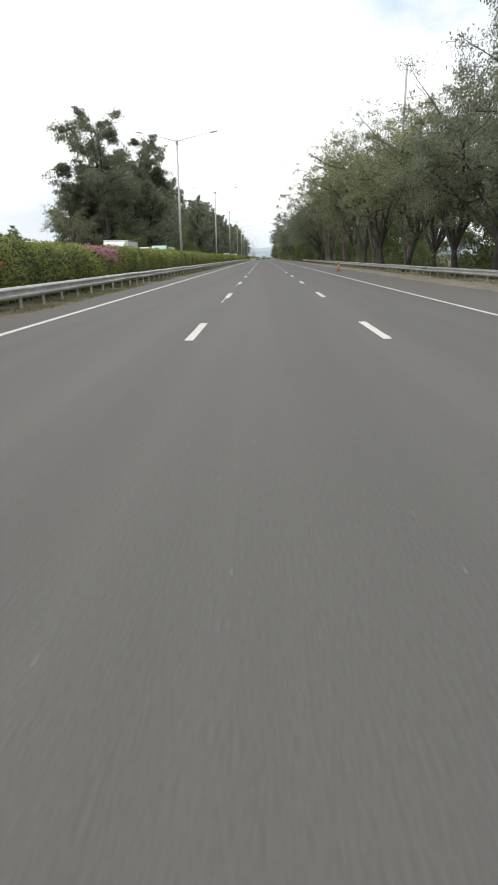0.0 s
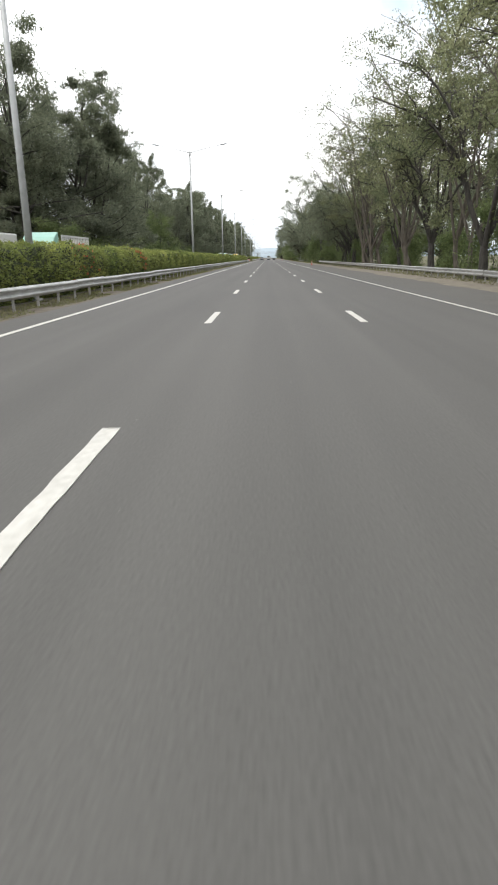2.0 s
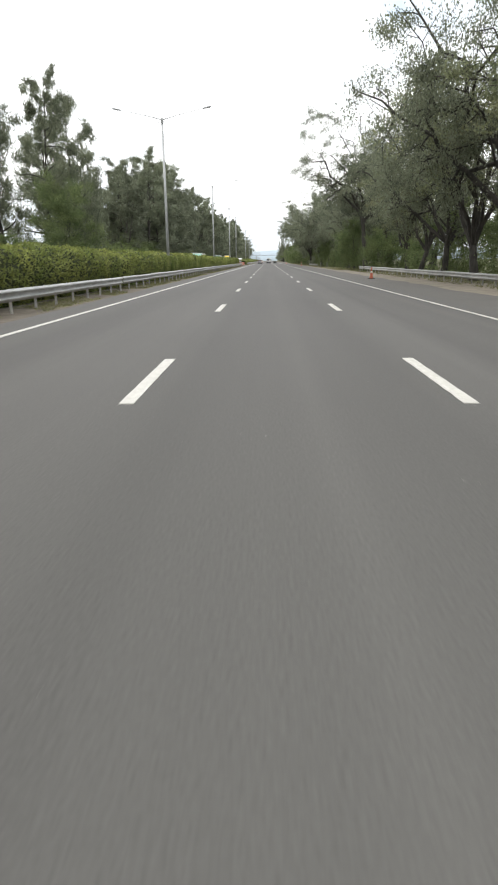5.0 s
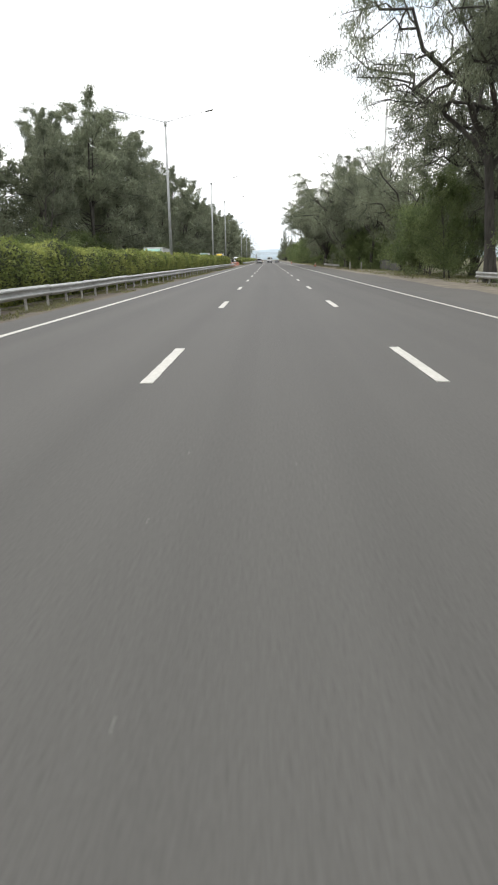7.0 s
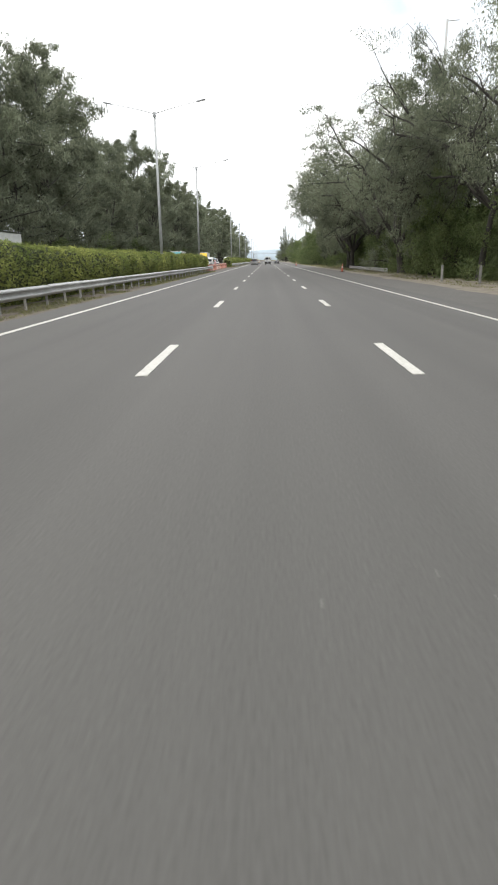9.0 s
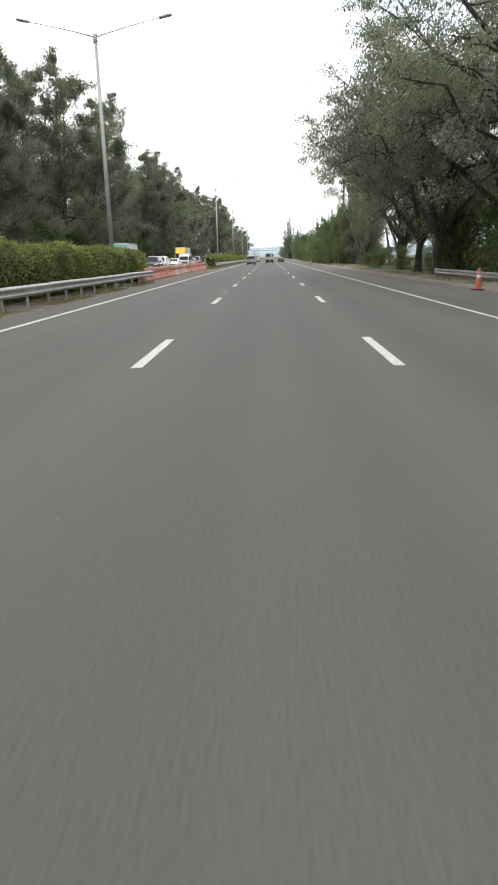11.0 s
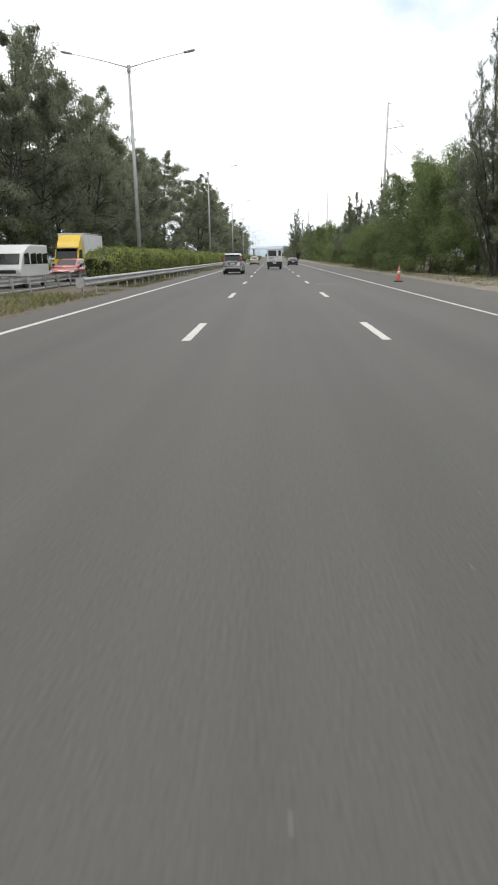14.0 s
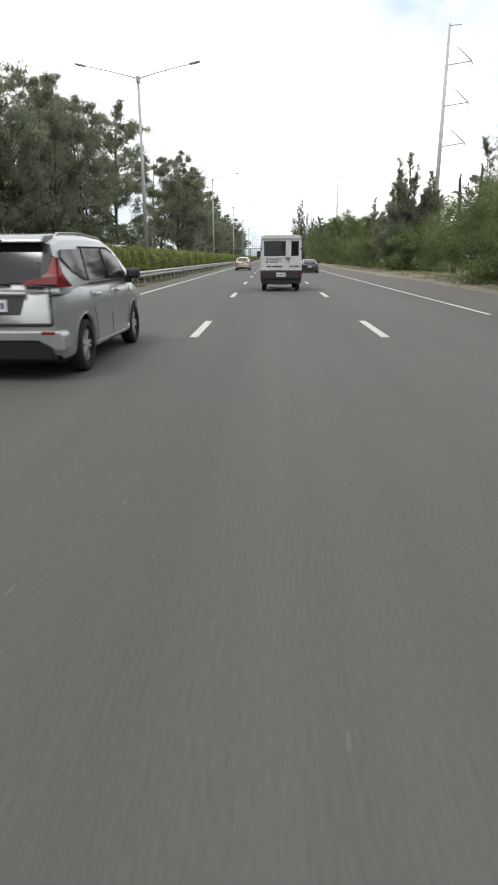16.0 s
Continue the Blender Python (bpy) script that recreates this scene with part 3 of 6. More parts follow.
def casuarina_meshes(seed, height, radius, leaders, leaves, leaf, bark, mat, thick=0.014, tuft=0.10):
    """A casuarina: several slim leaders that run out and then straight up, each set with wispy shoots that shorten towards a thin tip."""
    rng = np.random.default_rng(seed)
    verts, faces, roots, ways, lengths = [], [], [], [], []
    for k in range(leaders):
        share = 1.0 if k == 0 else rng.uniform(0.42, 0.94)
        turn, out = 2.4 * k + rng.uniform(-0.4, 0.4), radius * min(0.85, 0.12 + 1.15 * (1 - share)) * (k > 0)
        foot, low = Vector((rng.normal(0, 0.12), rng.normal(0, 0.12), -0.3)), rng.uniform(0.02, 0.16) * height * (k > 0)
        path = []
        for i in range(11):
            f = i / 10
            path.append(foot + Vector((math.cos(turn) * out * f ** 0.6, math.sin(turn) * out * f ** 0.6, low * (f > 0) + (share * height - low) * f)) + Vector(rng.normal(0, 0.012 * height * 0.5, 3)) * (0 < i < 10))
        r0 = height * thick * (1.0 if k == 0 else 0.55 * share)
        tube(verts, faces, path, [r0 * (1 - 0.93 * i / 10) for i in range(11)], 6)
        for _ in range(int(share * 46)):
            f = rng.uniform(0.07, 1.0) ** 0.9
            i = min(9, int(f * 10))
            at = path[i].lerp(path[i + 1], f * 10 - i)
            way = Vector((rng.normal(0, 1), rng.normal(0, 1), rng.uniform(0.25, 1.2) + 0.9 * f)).normalized()
            long = radius * (0.07 + 0.62 * (1 - f) ** 0.8) * rng.uniform(0.55, 1.1)
            shoot = limb_path(rng, at, way, long, 0.12, 3, 0.10)
            tube(verts, faces, shoot, [r0 * 0.16 * (1 - 0.8 * f) + 0.004, 0.008, 0.006, 0.003], 3)
            for j in range(3):
                roots.append(shoot[j]), ways.append(shoot[j + 1] - shoot[j]), lengths.append(long * rng.gamma(6.0, 0.167))
    wood = mesh_from("trunk", verts, faces, bark, smooth=True)
    roots, ways, lengths = np.array([tuple(r) for r in roots]), np.array([tuple(w) for w in ways]), np.array(lengths)
    pick = rng.choice(len(roots), leaves, p=lengths / lengths.sum())
    wide = tuft * np.clip(lengths[pick] / (0.35 * radius), 0.4, 1.3)[:, None]
    at = roots[pick] + ways[pick] * rng.uniform(0, 1.05, (leaves, 1)) + rng.normal(0, 1, (leaves, 3)) * wide
    aim_of = ways[pick] / (np.linalg.norm(ways[pick], axis=1, keepdims=True) + 1e-9) + rng.normal(0, 0.45, (leaves, 3)) + np.array([0, 0, 0.2])
    return wood, leaf_mesh("crown", leaf_quads(at, aim_of, leaf[0] * rng.uniform(0.6, 1.4, leaves), leaf[1] * rng.uniform(0.6, 1.4, leaves), rng), mat)


def dome(f):
    return math.sqrt(max(0.05, 1 - (1.55 * f - 0.62) ** 2))


def plume(f):
    return max(0.34, math.sin(math.pi * min(1, 0.24 + 0.68 * f)) ** 0.65)


def plant(name, meshes, label, category, group):
    base = tagged(new(name), label, category, group)
    put("trunk", meshes[0], base)
    put("crown", meshes[1], base)
    return base


KINDS = {}


def add_kind(key, name, label, category, group, size, *variants):
    """Trees of one kind: some shapes at the world's origin, moved to their first places later."""
    KINDS[key] = (size, [plant(name, v, label, category, group) for v in variants], [])


add_kind("olive", "roadside_tree", "tall roadside tree with olive leaves and crooked limbs", "tree", "trees along the verge", 17,
         *[forked_meshes(s, 17, 7.6, 0.17, 12, 27000, (0.155, 0.085), 0.34, BARK, LEAF_OLIVE, thick=0.019, boughs=10, twigs=5, low=0.38, toward=0.14, rise=0.35) for s in (11, 12, 13)])
add_kind("bare", "sparse_tree", "tall sparse tree with fanning bare limbs and few leaves", "tree", "trees along the verge", 19,
         *[forked_meshes(s, 19, 8.2, 0.15, 15, 10500, (0.16, 0.085), 0.32, BARK_PALE, LEAF_OLIVE, thick=0.017, boughs=9, twigs=5, low=0.44, toward=0.16, full=0.6, stems=2, rise=0.35) for s in (21, 22)])
add_kind("needle", "casuarina_tree", "tall dark casuarina with drooping feathery needles", "tree", "casuarinas beside the road", 23,
         *[tree_meshes(s, 23, 6.6, 0.06, plume, 50, 7, 32000, (0.32, 0.095), 0.38, 0.35, BARK, LEAF_DARK, lift=(5, 55), stems=2, thick=0.016, base_load=0.22, wood_twigs=False, diamond=True) for s in (31, 32, 33)])
add_kind("airy", "overhanging_casuarina", "huge open casuarina with drooping boughs over the road", "tree", "casuarinas beside the road", 22,
         *[forked_meshes(s, 22, 10.5, 0.34, 20, 60000, (0.25, 0.042), 0.32, BARK, LEAF_DARK, thick=0.016, boughs=12, twigs=7, low=0.34, toward=0.12, hang=0.5, full=0.5) for s in (36, 37)])
add_kind("shade", "dark_tree", "broad shady tree with dense dark green leaves", "tree", "trees along the verge", 18,
         *[forked_meshes(s, 18, 8.8, 0.20, 15, 48000, (0.16, 0.08), 0.42, BARK, LEAF_DARK, thick=0.021, boughs=12, twigs=6, low=0.24, toward=0.2, hang=0.2) for s in (41, 42)])
add_kind("pine", "young_casuarina", "slim young casuarina with wispy upright twigs", "tree", "casuarinas beside the road", 10,
         *[casuarina_meshes(s, 10, 2.6, 7, 17000, (0.24, 0.045), BARK, LEAF_DARK, thick=0.012, tuft=0.11) for s in (51, 52)])
add_kind("wispy", "feathery_casuarina", "tall feathery casuarina with several wispy leaders", "tree", "casuarinas beside the road", 19,
         *[casuarina_meshes(s, 19, 6.2, 17, 52000, (0.25, 0.048), BARK, LEAF_DARK, thick=0.013, tuft=0.14) for s in (56, 57)])
add_kind("bush", "bush", "dense green bush growing on the verge", "bush", "bushes on the verge", 5,
         *[tree_meshes(s, 5, 3.6, 0.02, dome, 30, 9, 22000, (0.13, 0.06), 0.30, 0.2, BARK, LEAF_GREEN, lift=(-18, 50), stems=3, thick=0.012, wood_twigs=False, diamond=True) for s in (61, 62)])
add_kind("low", "shrub", "low unclipped shrub in the undergrowth", "bush", "undergrowth behind the verge", 5,
         *[tree_meshes(s, 5, 3.6, 0.02, dome, 18, 7, 5200, (0.22, 0.11), 0.34, 0.2, BARK, LEAF_GREEN, lift=(-18, 50), stems=3, thick=0.012, wood_twigs=False) for s in (63, 64)])
add_kind("bushy", "leafy_tree", "round leafy tree with branches down to the ground", "tree", "leafy trees on the verge", 11,
         *[tree_meshes(s, 11, 6.3, 0.03, dome, 46, 11, 40000, (0.17, 0.085), 0.40, 0.25, BARK, LEAF_GREEN, lift=(-14, 52), stems=2, thick=0.013, wood_twigs=False, diamond=True) for s in (65, 66)])
add_kind("back", "background_tree", "dark tree standing behind the front row", "tree", "trees behind the front row", 20,
         *[tree_meshes(s, 20, 7.0, 0.05, plume, 26, 6, 7000, (0.50, 0.22), 0.6, 0.3, BARK, LEAF_DARK, stems=2, wood_twigs=False) for s in (75, 76)])
add_kind("far", "distant_tree", "distant dark tree in the long roadside row", "tree", "distant trees along the road", 20,
         *[tree_meshes(s, 20, 7.0, 0.05, plume, 26, 6, 5000, (0.55, 0.26), 0.6, 0.3, BARK, LEAF_DARK, stems=2, wood_twigs=False) for s in (71, 72)])

grow = random.Random(4)


def grow_at(key, x, y, height, wide=1.0, turn=None):
    size, shapes, used = KINDS[key]
    s = height / size
    m = pose(x, y, ground_height(x, y), 0, 0, grow.uniform(0, 360) if turn is None else turn) @ Matrix.Diagonal((s * wide, s * wide, s, 1))
    free = [b for b in shapes if b not in used]
    if free:
        used.append(free[0])
        free[0].matrix_basis = m
        return free[0]
    base = shapes[grow.randrange(len(shapes))]
    old, base.matrix_basis = base.matrix_basis.copy(), Matrix.Identity(4)
    made = copy_thing(base, m)
    base.matrix_basis = old
    return made


# the verge: tall trees close behind the guardrail, then casuarinas, then bushes
LEANING = ("olive", "bare", "shade", "airy")
for key, x, y, h, w in (
    ("shade", 14.0, 27, 13, 1.0), ("shade", 13.8, 40, 12.5, 1.0), ("olive", 13.2, 46, 12.5, 1.15), ("olive", 13.4, 53, 13, 1.2), ("olive", 12.8, 60, 14, 1.15), ("bare", 14.4, 66, 15.5, 1.1),
    ("olive", 13.0, 72, 15.5, 1.1), ("bare", 14.1, 79, 16.5, 1.0), ("olive", 13.2, 86, 16.5, 1.05), ("bare", 14.4, 93, 18.5, 1.0), ("olive", 14.0, 102, 17, 1.05), ("bare", 14.2, 112, 20, 1.1),
    ("olive", 14.8, 119, 13.5, 0.95), ("bare", 14.2, 127, 20.5, 1.1), ("bare", 14.0, 137, 20, 1.05), ("olive", 14.1, 141, 15, 1.1), ("shade", 13.6, 150, 17, 1.0), ("olive", 14.1, 158, 16, 1.1),
    ("shade", 14.4, 167, 14, 1.05), ("olive", 14.8, 177, 14, 1.1), ("olive", 15.8, 187, 13, 0.95), ("bush", 13.6, 193, 4.6, 0.9), ("airy", 12.8, 198, 21, 0.95), ("shade", 16.6, 203, 15.5, 0.95), ("wispy", 16.2, 212, 15, 0.9), ("bushy", 12.8, 207, 6.8, 0.8), ("bush", 12.8, 214, 5.6, 0.9), ("bush", 14.0, 219, 6.0, 0.9),
    ("shade", 15.2, 226, 13, 0.95), ("pine", 14.5, 231, 12, 1.0), ("shade", 15.6, 239, 15.5, 0.85), ("airy", 14.2, 251, 17.0, 0.85), ("shade", 14.4, 258, 16, 1.0), ("bushy", 13.2, 257, 7.5, 0.8), ("needle", 14.2, 264, 17, 1.05),
    ("shade", 13.4, 272, 17, 1.05), ("needle", 14.3, 279, 17, 1.0), ("shade", 13.8, 288, 17, 1.05), ("shade", 15.0, 296, 18, 1.05), ("shade", 12.8, 304, 18, 0.95), ("shade", 13.2, 312, 17.5, 1.0), ("shade", 14.0, 322.5, 16.5, 0.9), ("shade", 15.4, 331, 14, 0.8),
    ("wispy", 16.4, 361, 18.5, 1.0), ("wispy", 15.4, 371, 18.0, 0.95), ("needle", 17.0, 366, 11.5, 1.0), ("needle", 15.8, 377, 10.0, 0.9), ("bush", 11.4, 329, 1.7, 0.9), ("bush", 12.2, 325.5, 2.0, 0.95), ("bush", 13.2, 321, 2.4, 1.0), ("bush", 13.8, 376, 4.4, 0.9), ("low", 18.6, 368, 3.6, 1.2), ("low", 18.8, 376, 4.0, 1.2), ("low", 19.0, 384, 4.2, 1.2), ("bushy", 13.2, 381, 8.3, 0.9), ("bushy", 13.4, 390, 8.2, 0.9), ("bushy", 15.0, 386, 8.8, 0.85), ("bush", 12.4, 386, 3.6, 0.9), ("bushy", 16.6, 398, 11.0, 0.9), ("bush", 12.2, 398, 4.6, 0.9), ("bush", 11.4, 404, 4.4, 0.9), ("bush", 12.4, 410, 4.8, 0.95), ("bush", 13.3, 416, 5.2, 0.95), ("bush", 14.6, 422, 5.2, 0.9), ("bush", 15.0, 404, 5.4, 1.0),
    ("wispy", 15.8, 418, 13.5, 1.15), ("pine", 14.6, 451, 12.8, 1.4), ("pine", 16.4, 453, 13.8, 1.4), ("pine", 18.2, 451, 11.5, 1.4), ("pine", 19.6, 455, 11, 1.4), ("bush", 17.2, 449, 5.0, 1.0), ("bush", 19.4, 447, 4.6, 1.0),
    ("pine", 17.2, 468, 10.5, 1.5), ("bushy", 16.8, 478, 7.4, 0.85), ("bushy", 17.6, 490, 7.6, 0.85), ("pine", 19.2, 496, 12.5, 1.4), ("bushy", 16.6, 502, 8.4, 0.9), ("bushy", 16.0, 516, 9, 0.9),
    ("bushy", 17.0, 528, 10.5, 0.9), ("bushy", 15.4, 540, 10, 0.9), ("needle", 15.0, 556, 13, 0.7), ("bushy", 14.6, 566, 10, 0.9), ("wispy", 12.6, 632, 24.5, 1.1),
):
    grow_at(key, x, y, h, w, grow.uniform(-35, 35) if key in LEANING else None)
# low growth and a second row behind the verge
for i in range(46):
    y = 18 + 6.6 * i + grow.uniform(-2, 2)
    if 196 < y < 249:
        continue
    grow_at("low", 15.5 + grow.uniform(-0.8, 2.5), y, grow.uniform(2.6, 5.4), 0.9)
for i in range(18):
    grow_at("low", 14.9 + grow.uniform(-0.4, 1.6), 249 + 3.4 * i + grow.uniform(-1.5, 1.5), grow.uniform(3.2, 5.6), 0.9)
for i in range(22):
    y = 20 + 14 * i + grow.uniform(-4, 4)
    grow_at("back", 24 + grow.uniform(-2, 4), y, grow.uniform(11, 15), 1.2)

for i in range(26):
    grow_at("low", 15.6 + grow.uniform(-1.2, 1.8), 440 + 5.4 * i + grow.uniform(-2, 2), grow.uniform(2.6, 4.4), 1.05)

# the far side of the oncoming carriageway
for key, x, y, h, w in (
    ("bare", -34.5, 116, 12, 1.0), ("needle", -31.5, 126, 30, 1.2), ("needle", -38.5, 131, 16.5, 1.4), ("needle", -35.0, 134, 24, 1.3), ("needle", -33.5, 130, 21, 1.4), ("needle", -29.5, 138, 27, 1.2), ("needle", -34.0, 140, 24, 1.1), ("needle", -28.0, 145, 25, 1.1), ("needle", -27.5, 154, 24, 1.0),
    ("needle", -27.0, 163, 23, 1.0), ("wispy", -29.0, 172, 25, 0.75), ("needle", -29.5, 184, 25.5, 0.75), ("needle", -29.0, 198, 25.5, 0.72), ("bushy", -26.6, 195, 10.5, 0.95), ("needle", -30.0, 212, 25.5, 0.85),
    ("wispy", -31.0, 221, 22, 0.9), ("wispy", -33.0, 232, 20, 0.9), ("needle", -29.5, 243, 19.5, 0.85), ("needle", -32.5, 252, 22, 0.9), ("needle", -27.0, 259, 26, 1.05), ("needle", -35.0, 266, 26, 1.0),
    ("needle", -27.5, 268, 25, 1.05),
):
    grow_at(key, x, y, h, w)
for i in range(26):
    y = 277 + 8.2 * i + grow.uniform(-1.5, 1.5)
    tall = float(np.interp(y, [277, 296, 305, 328, 336, 354, 364, 384, 398, 415, 440, 470, 500], [25, 26, 22.5, 22.5, 26, 25.5, 21.5, 21.5, 24.5, 22.5, 22.5, 25, 25]))
    grow_at("needle", -27.5 + grow.uniform(-2.0, 1.6), y, tall * grow.uniform(0.95, 1.05), 1.0)
for i in range(40):
    y = 122 + 9 * i + grow.uniform(-3, 3)
    grow_at("low", -27 + grow.uniform(-3, 1.5), y, grow.uniform(3, 5.5), 1.2)
for i in range(30):
    y = 130 + 12 * i + grow.uniform(-4, 4)
    if 150 < y < 214:
        continue
    grow_at("back", -38 + grow.uniform(-3, 3), y, grow.uniform(15, 21), 1.15)
for i in range(34):
    y = 494 + 15 * i
    grow_at("needle" if y < 580 else "far", -28 + grow.uniform(-3, 2), y, (9 if y < 528 else 28 if y < 600 else 23) * grow.uniform(0.92, 1.08), 1.1)
    grow_at("far", 17 + grow.uniform(-2, 4), y + 80, grow.uniform(9, 13), 1.3)
    if i % 2:
        grow_at("far", 30 + grow.uniform(-3, 6), y - 30, grow.uniform(10, 14), 1.3)
for x, y, h in ((-60, 150, 9), (-75, 190, 10), (-66, 240, 10), (-90, 130, 10), (-52, 105, 8), (48, 330, 9), (60, 360, 10), (44, 400, 9), (70, 420, 11), (52, 450, 10), (55, 462, 9), (63, 470, 9.5), (71, 478, 9), (79, 486, 10), (87, 492, 9.5), (96, 500, 10)):
    grow_at("far", x, y, h, 1.3)


def dead_trunk(seed, height):
    """A broken grey trunk with a few snapped limbs."""
    rng = np.random.default_rng(seed)
    base = tagged(new("dead_trunk"), "broken bare grey tree trunk standing on the verge", "tree trunk", "dead trunks on the verge")
    trunk = limb_path(rng, (0, 0, -0.3), (0.02, 0.01, 1), height, 0.04, 7)
    verts, faces = [], []
    tube(verts, faces, trunk, [0.26, 0.21, 0.19, 0.18, 0.17, 0.16, 0.15, 0.12], 9)
    put("trunk", mesh_from("trunk", verts, faces, BARK, smooth=True), base)
    for k, f in enumerate((4, 6, 7)):
        verts, faces = [], []
        a = 2.2 * k + rng.uniform(0, 1)
        tube(verts, faces, limb_path(rng, trunk[f], (math.cos(a), math.sin(a), 0.7), rng.uniform(0.5, 1.3), 0.2, 3), [0.10, 0.08, 0.06, 0.04], 6)
        put("broken_limb", mesh_from("broken_limb", verts, faces, BARK, smooth=True), base)
    return base


for seed, x, y, height in ((3, 19.5, 358, 6.0), (4, 21.2, 360, 6.3), (5, 17.0, 434.5, 8.6), (8, 17.4, 430.0, 9.0)):
    dead_trunk(seed, height).matrix_basis = pose(x, y, ground_height(x, y), 0, 0, 70 * seed)


# ---- the clipped hedge in the median ----
def hedge(y0, y1, top, label, seed, density, flowers):
    base = tagged(new("hedge"), label, "hedge", group="hedges in the median")
    rng = np.random.default_rng(seed)
    ys = np.arange(y0, y1 + 0.4, 0.5)
    verts, faces = [], []
    shape = [(-0.42, 0.0), (-0.66, 0.42), (-1.0, 0.85), (-1.02, 1.3), (-0.92, 1.75), (-0.6, 1.93), (0, 1.97), (0.6, 1.93), (0.92, 1.75), (1.02, 1.3), (1.0, 0.85), (0.66, 0.42), (0.42, 0.0)]
    n = len(shape)

    def lump(y, k):
        return 1 + 0.14 * noise.noise((y * 0.35, k * 0.5, seed)) + 0.11 * noise.noise((y * 1.1, k * 0.8, seed + 3))

    for y in ys:
        taper = min(1.0, 0.72 + 0.28 * min(y - y0, y1 - y) / 1.5)
        for k, (u, v) in enumerate(shape):
            s = lump(y, k) * taper
            verts.append((-9.75 + u * s * 0.93, y, -0.05 + v * s * top / 2.05))
    for i in range(len(ys) - 1):
        for k in range(n - 1):
            faces.append((i * n + k, i * n + k + 1, (i + 1) * n + k + 1, (i + 1) * n + k))
    faces += [list(range(n)), [len(verts) - 1 - k for k in range(n)]]
    # solid core whose dark colour stands in for shade between the leaves
    put("hedge_body", mesh_from("hedge_body", verts, faces, HEDGE_SHADE_CORE, smooth=True), base)
    v = np.array([tuple(p) for p in verts]).reshape(len(ys), n, 3)
    count = int((y1 - y0) * density)
    i = rng.integers(0, len(ys) - 1, count)
    k = np.minimum(n - 2, 1 + rng.integers(2, n - 2, count))
    a, b = rng.uniform(0, 1, (2, count, 1))
    at = (v[i, k] * (1 - a) + v[i + 1, k] * a) * (1 - b) + (v[i, k + 1] * (1 - a) + v[i + 1, k + 1] * a) * b
    outward = at - np.array([[-9.75, 0, 0.9]]) * np.array([[1, 0, 1]]) - at * np.array([[0, 1, 0]])
    outward /= np.linalg.norm(outward, axis=1, keepdims=True) + 1e-6
    caps = rng.random(count) < 500 / count
    at[caps, 1] = np.where(rng.random(caps.sum()) < 0.5, y0 - 0.06, y1 + 0.06)
    at[caps, 0] = -9.75 + (at[caps, 0] + 9.75) * rng.uniform(0, 0.75, caps.sum())
    at[caps, 2] = 0.1 + (at[caps, 2] - 0.1) * rng.uniform(0.1, 0.75, caps.sum())
    at = at + outward * np.abs(rng.normal(0, 0.075, (count, 1)))
    ways = outward * 0.7 + rng.normal(0, 0.7, (count, 3))
    size = rng.uniform(0.7, 1.4, count)
    put("foliage", leaf_mesh("foliage", leaf_quads(at, ways, 0.095 * size, 0.075 * size, rng), LEAF_HEDGE), base)
    for mat, spots in flowers:
        pts = []
        for y, z, r, c in spots:
            j = np.where((np.abs(at[:, 1] - y) < 2.2 * r) & (at[:, 2] > z - r) & (at[:, 0] > -9.9))[0]
            j = j[rng.random(len(j)) < np.exp(-((at[j, 1] - y) / r) ** 2) * c]
            pts.append(at[j] + outward[j] * 0.05)
        pts = np.concatenate(pts)
        put("blossom", leaf_mesh("blossom", leaf_quads(pts, rng.normal(0, 1, pts.shape), np.full(len(pts), 0.11), np.full(len(pts), 0.11), rng), mat), base)
    return base


pink = [(33.3, 2.5, 0.9, 0.55), (35.0, 2.1, 0.7, 0.7), (36.4, 1.8, 0.6, 0.7)]
red = [(19, 1.4, 1.2, 0.12), (88, 1.4, 0.7, 0.2), (75, 1.5, 1.2, 0.08)]
hedge(-30, 302, 2.12, "clipped green median hedge with pink and red blossom", 5, 640, [(PETAL_PINK, pink), (PETAL_RED, red)])
hedge(361, 560, 2.1, "clipped green median hedge behind the guardrail", 8, 480, [])
hedge(562, 900, 2.1, "distant clipped green hedge in the median", 9, 60, [])


# ---- grass on the verges ----
def grass(y0, y1, x0, x1, count, tall, label, seed):
    rng = np.random.default_rng(seed)
    x, y = rng.uniform(x0, x1, count), rng.uniform(y0, y1, count)
    keep = np.array([noise.noise((a * 0.6, b * 0.35, seed)) > -0.15 for a, b in zip(x, y)])
    x, y = x[keep], y[keep]
    n = len(x)
    h = tall * rng.uniform(0.4, 1.3, n)
    at = np.stack([x, y, -0.04 + h * 0.36], axis=1)
    ways = np.stack([rng.normal(0, 0.75, n), rng.normal(0, 0.75, n), np.ones(n)], axis=1)
    return tagged(put("grass", leaf_mesh("grass", leaf_quads(at, ways, h * 0.7, h * 0.10 + 0.010, rng), GRASS)), label, "grass", kind="stuff")


grass(0, 300, -8.8, -7.15, 105000, 0.12, "dry grass tufts under the median guardrail", 3)
grass(352, 460, -8.8, -7.15, 32000, 0.11, "dry grass tufts under the far median guardrail", 4)
grass(340, 353, -11.5, -7.4, 3500, 0.30, "uncut grass in the broken median gap", 7)
grass(5, 220, 10.8, 15.5, 36000, 0.16, "dry grass behind the roadside guardrail", 5)
grass(205, 480, 9.9, 17.0, 70000, 0.14, "yellowed verge grass beside the shoulder", 6)

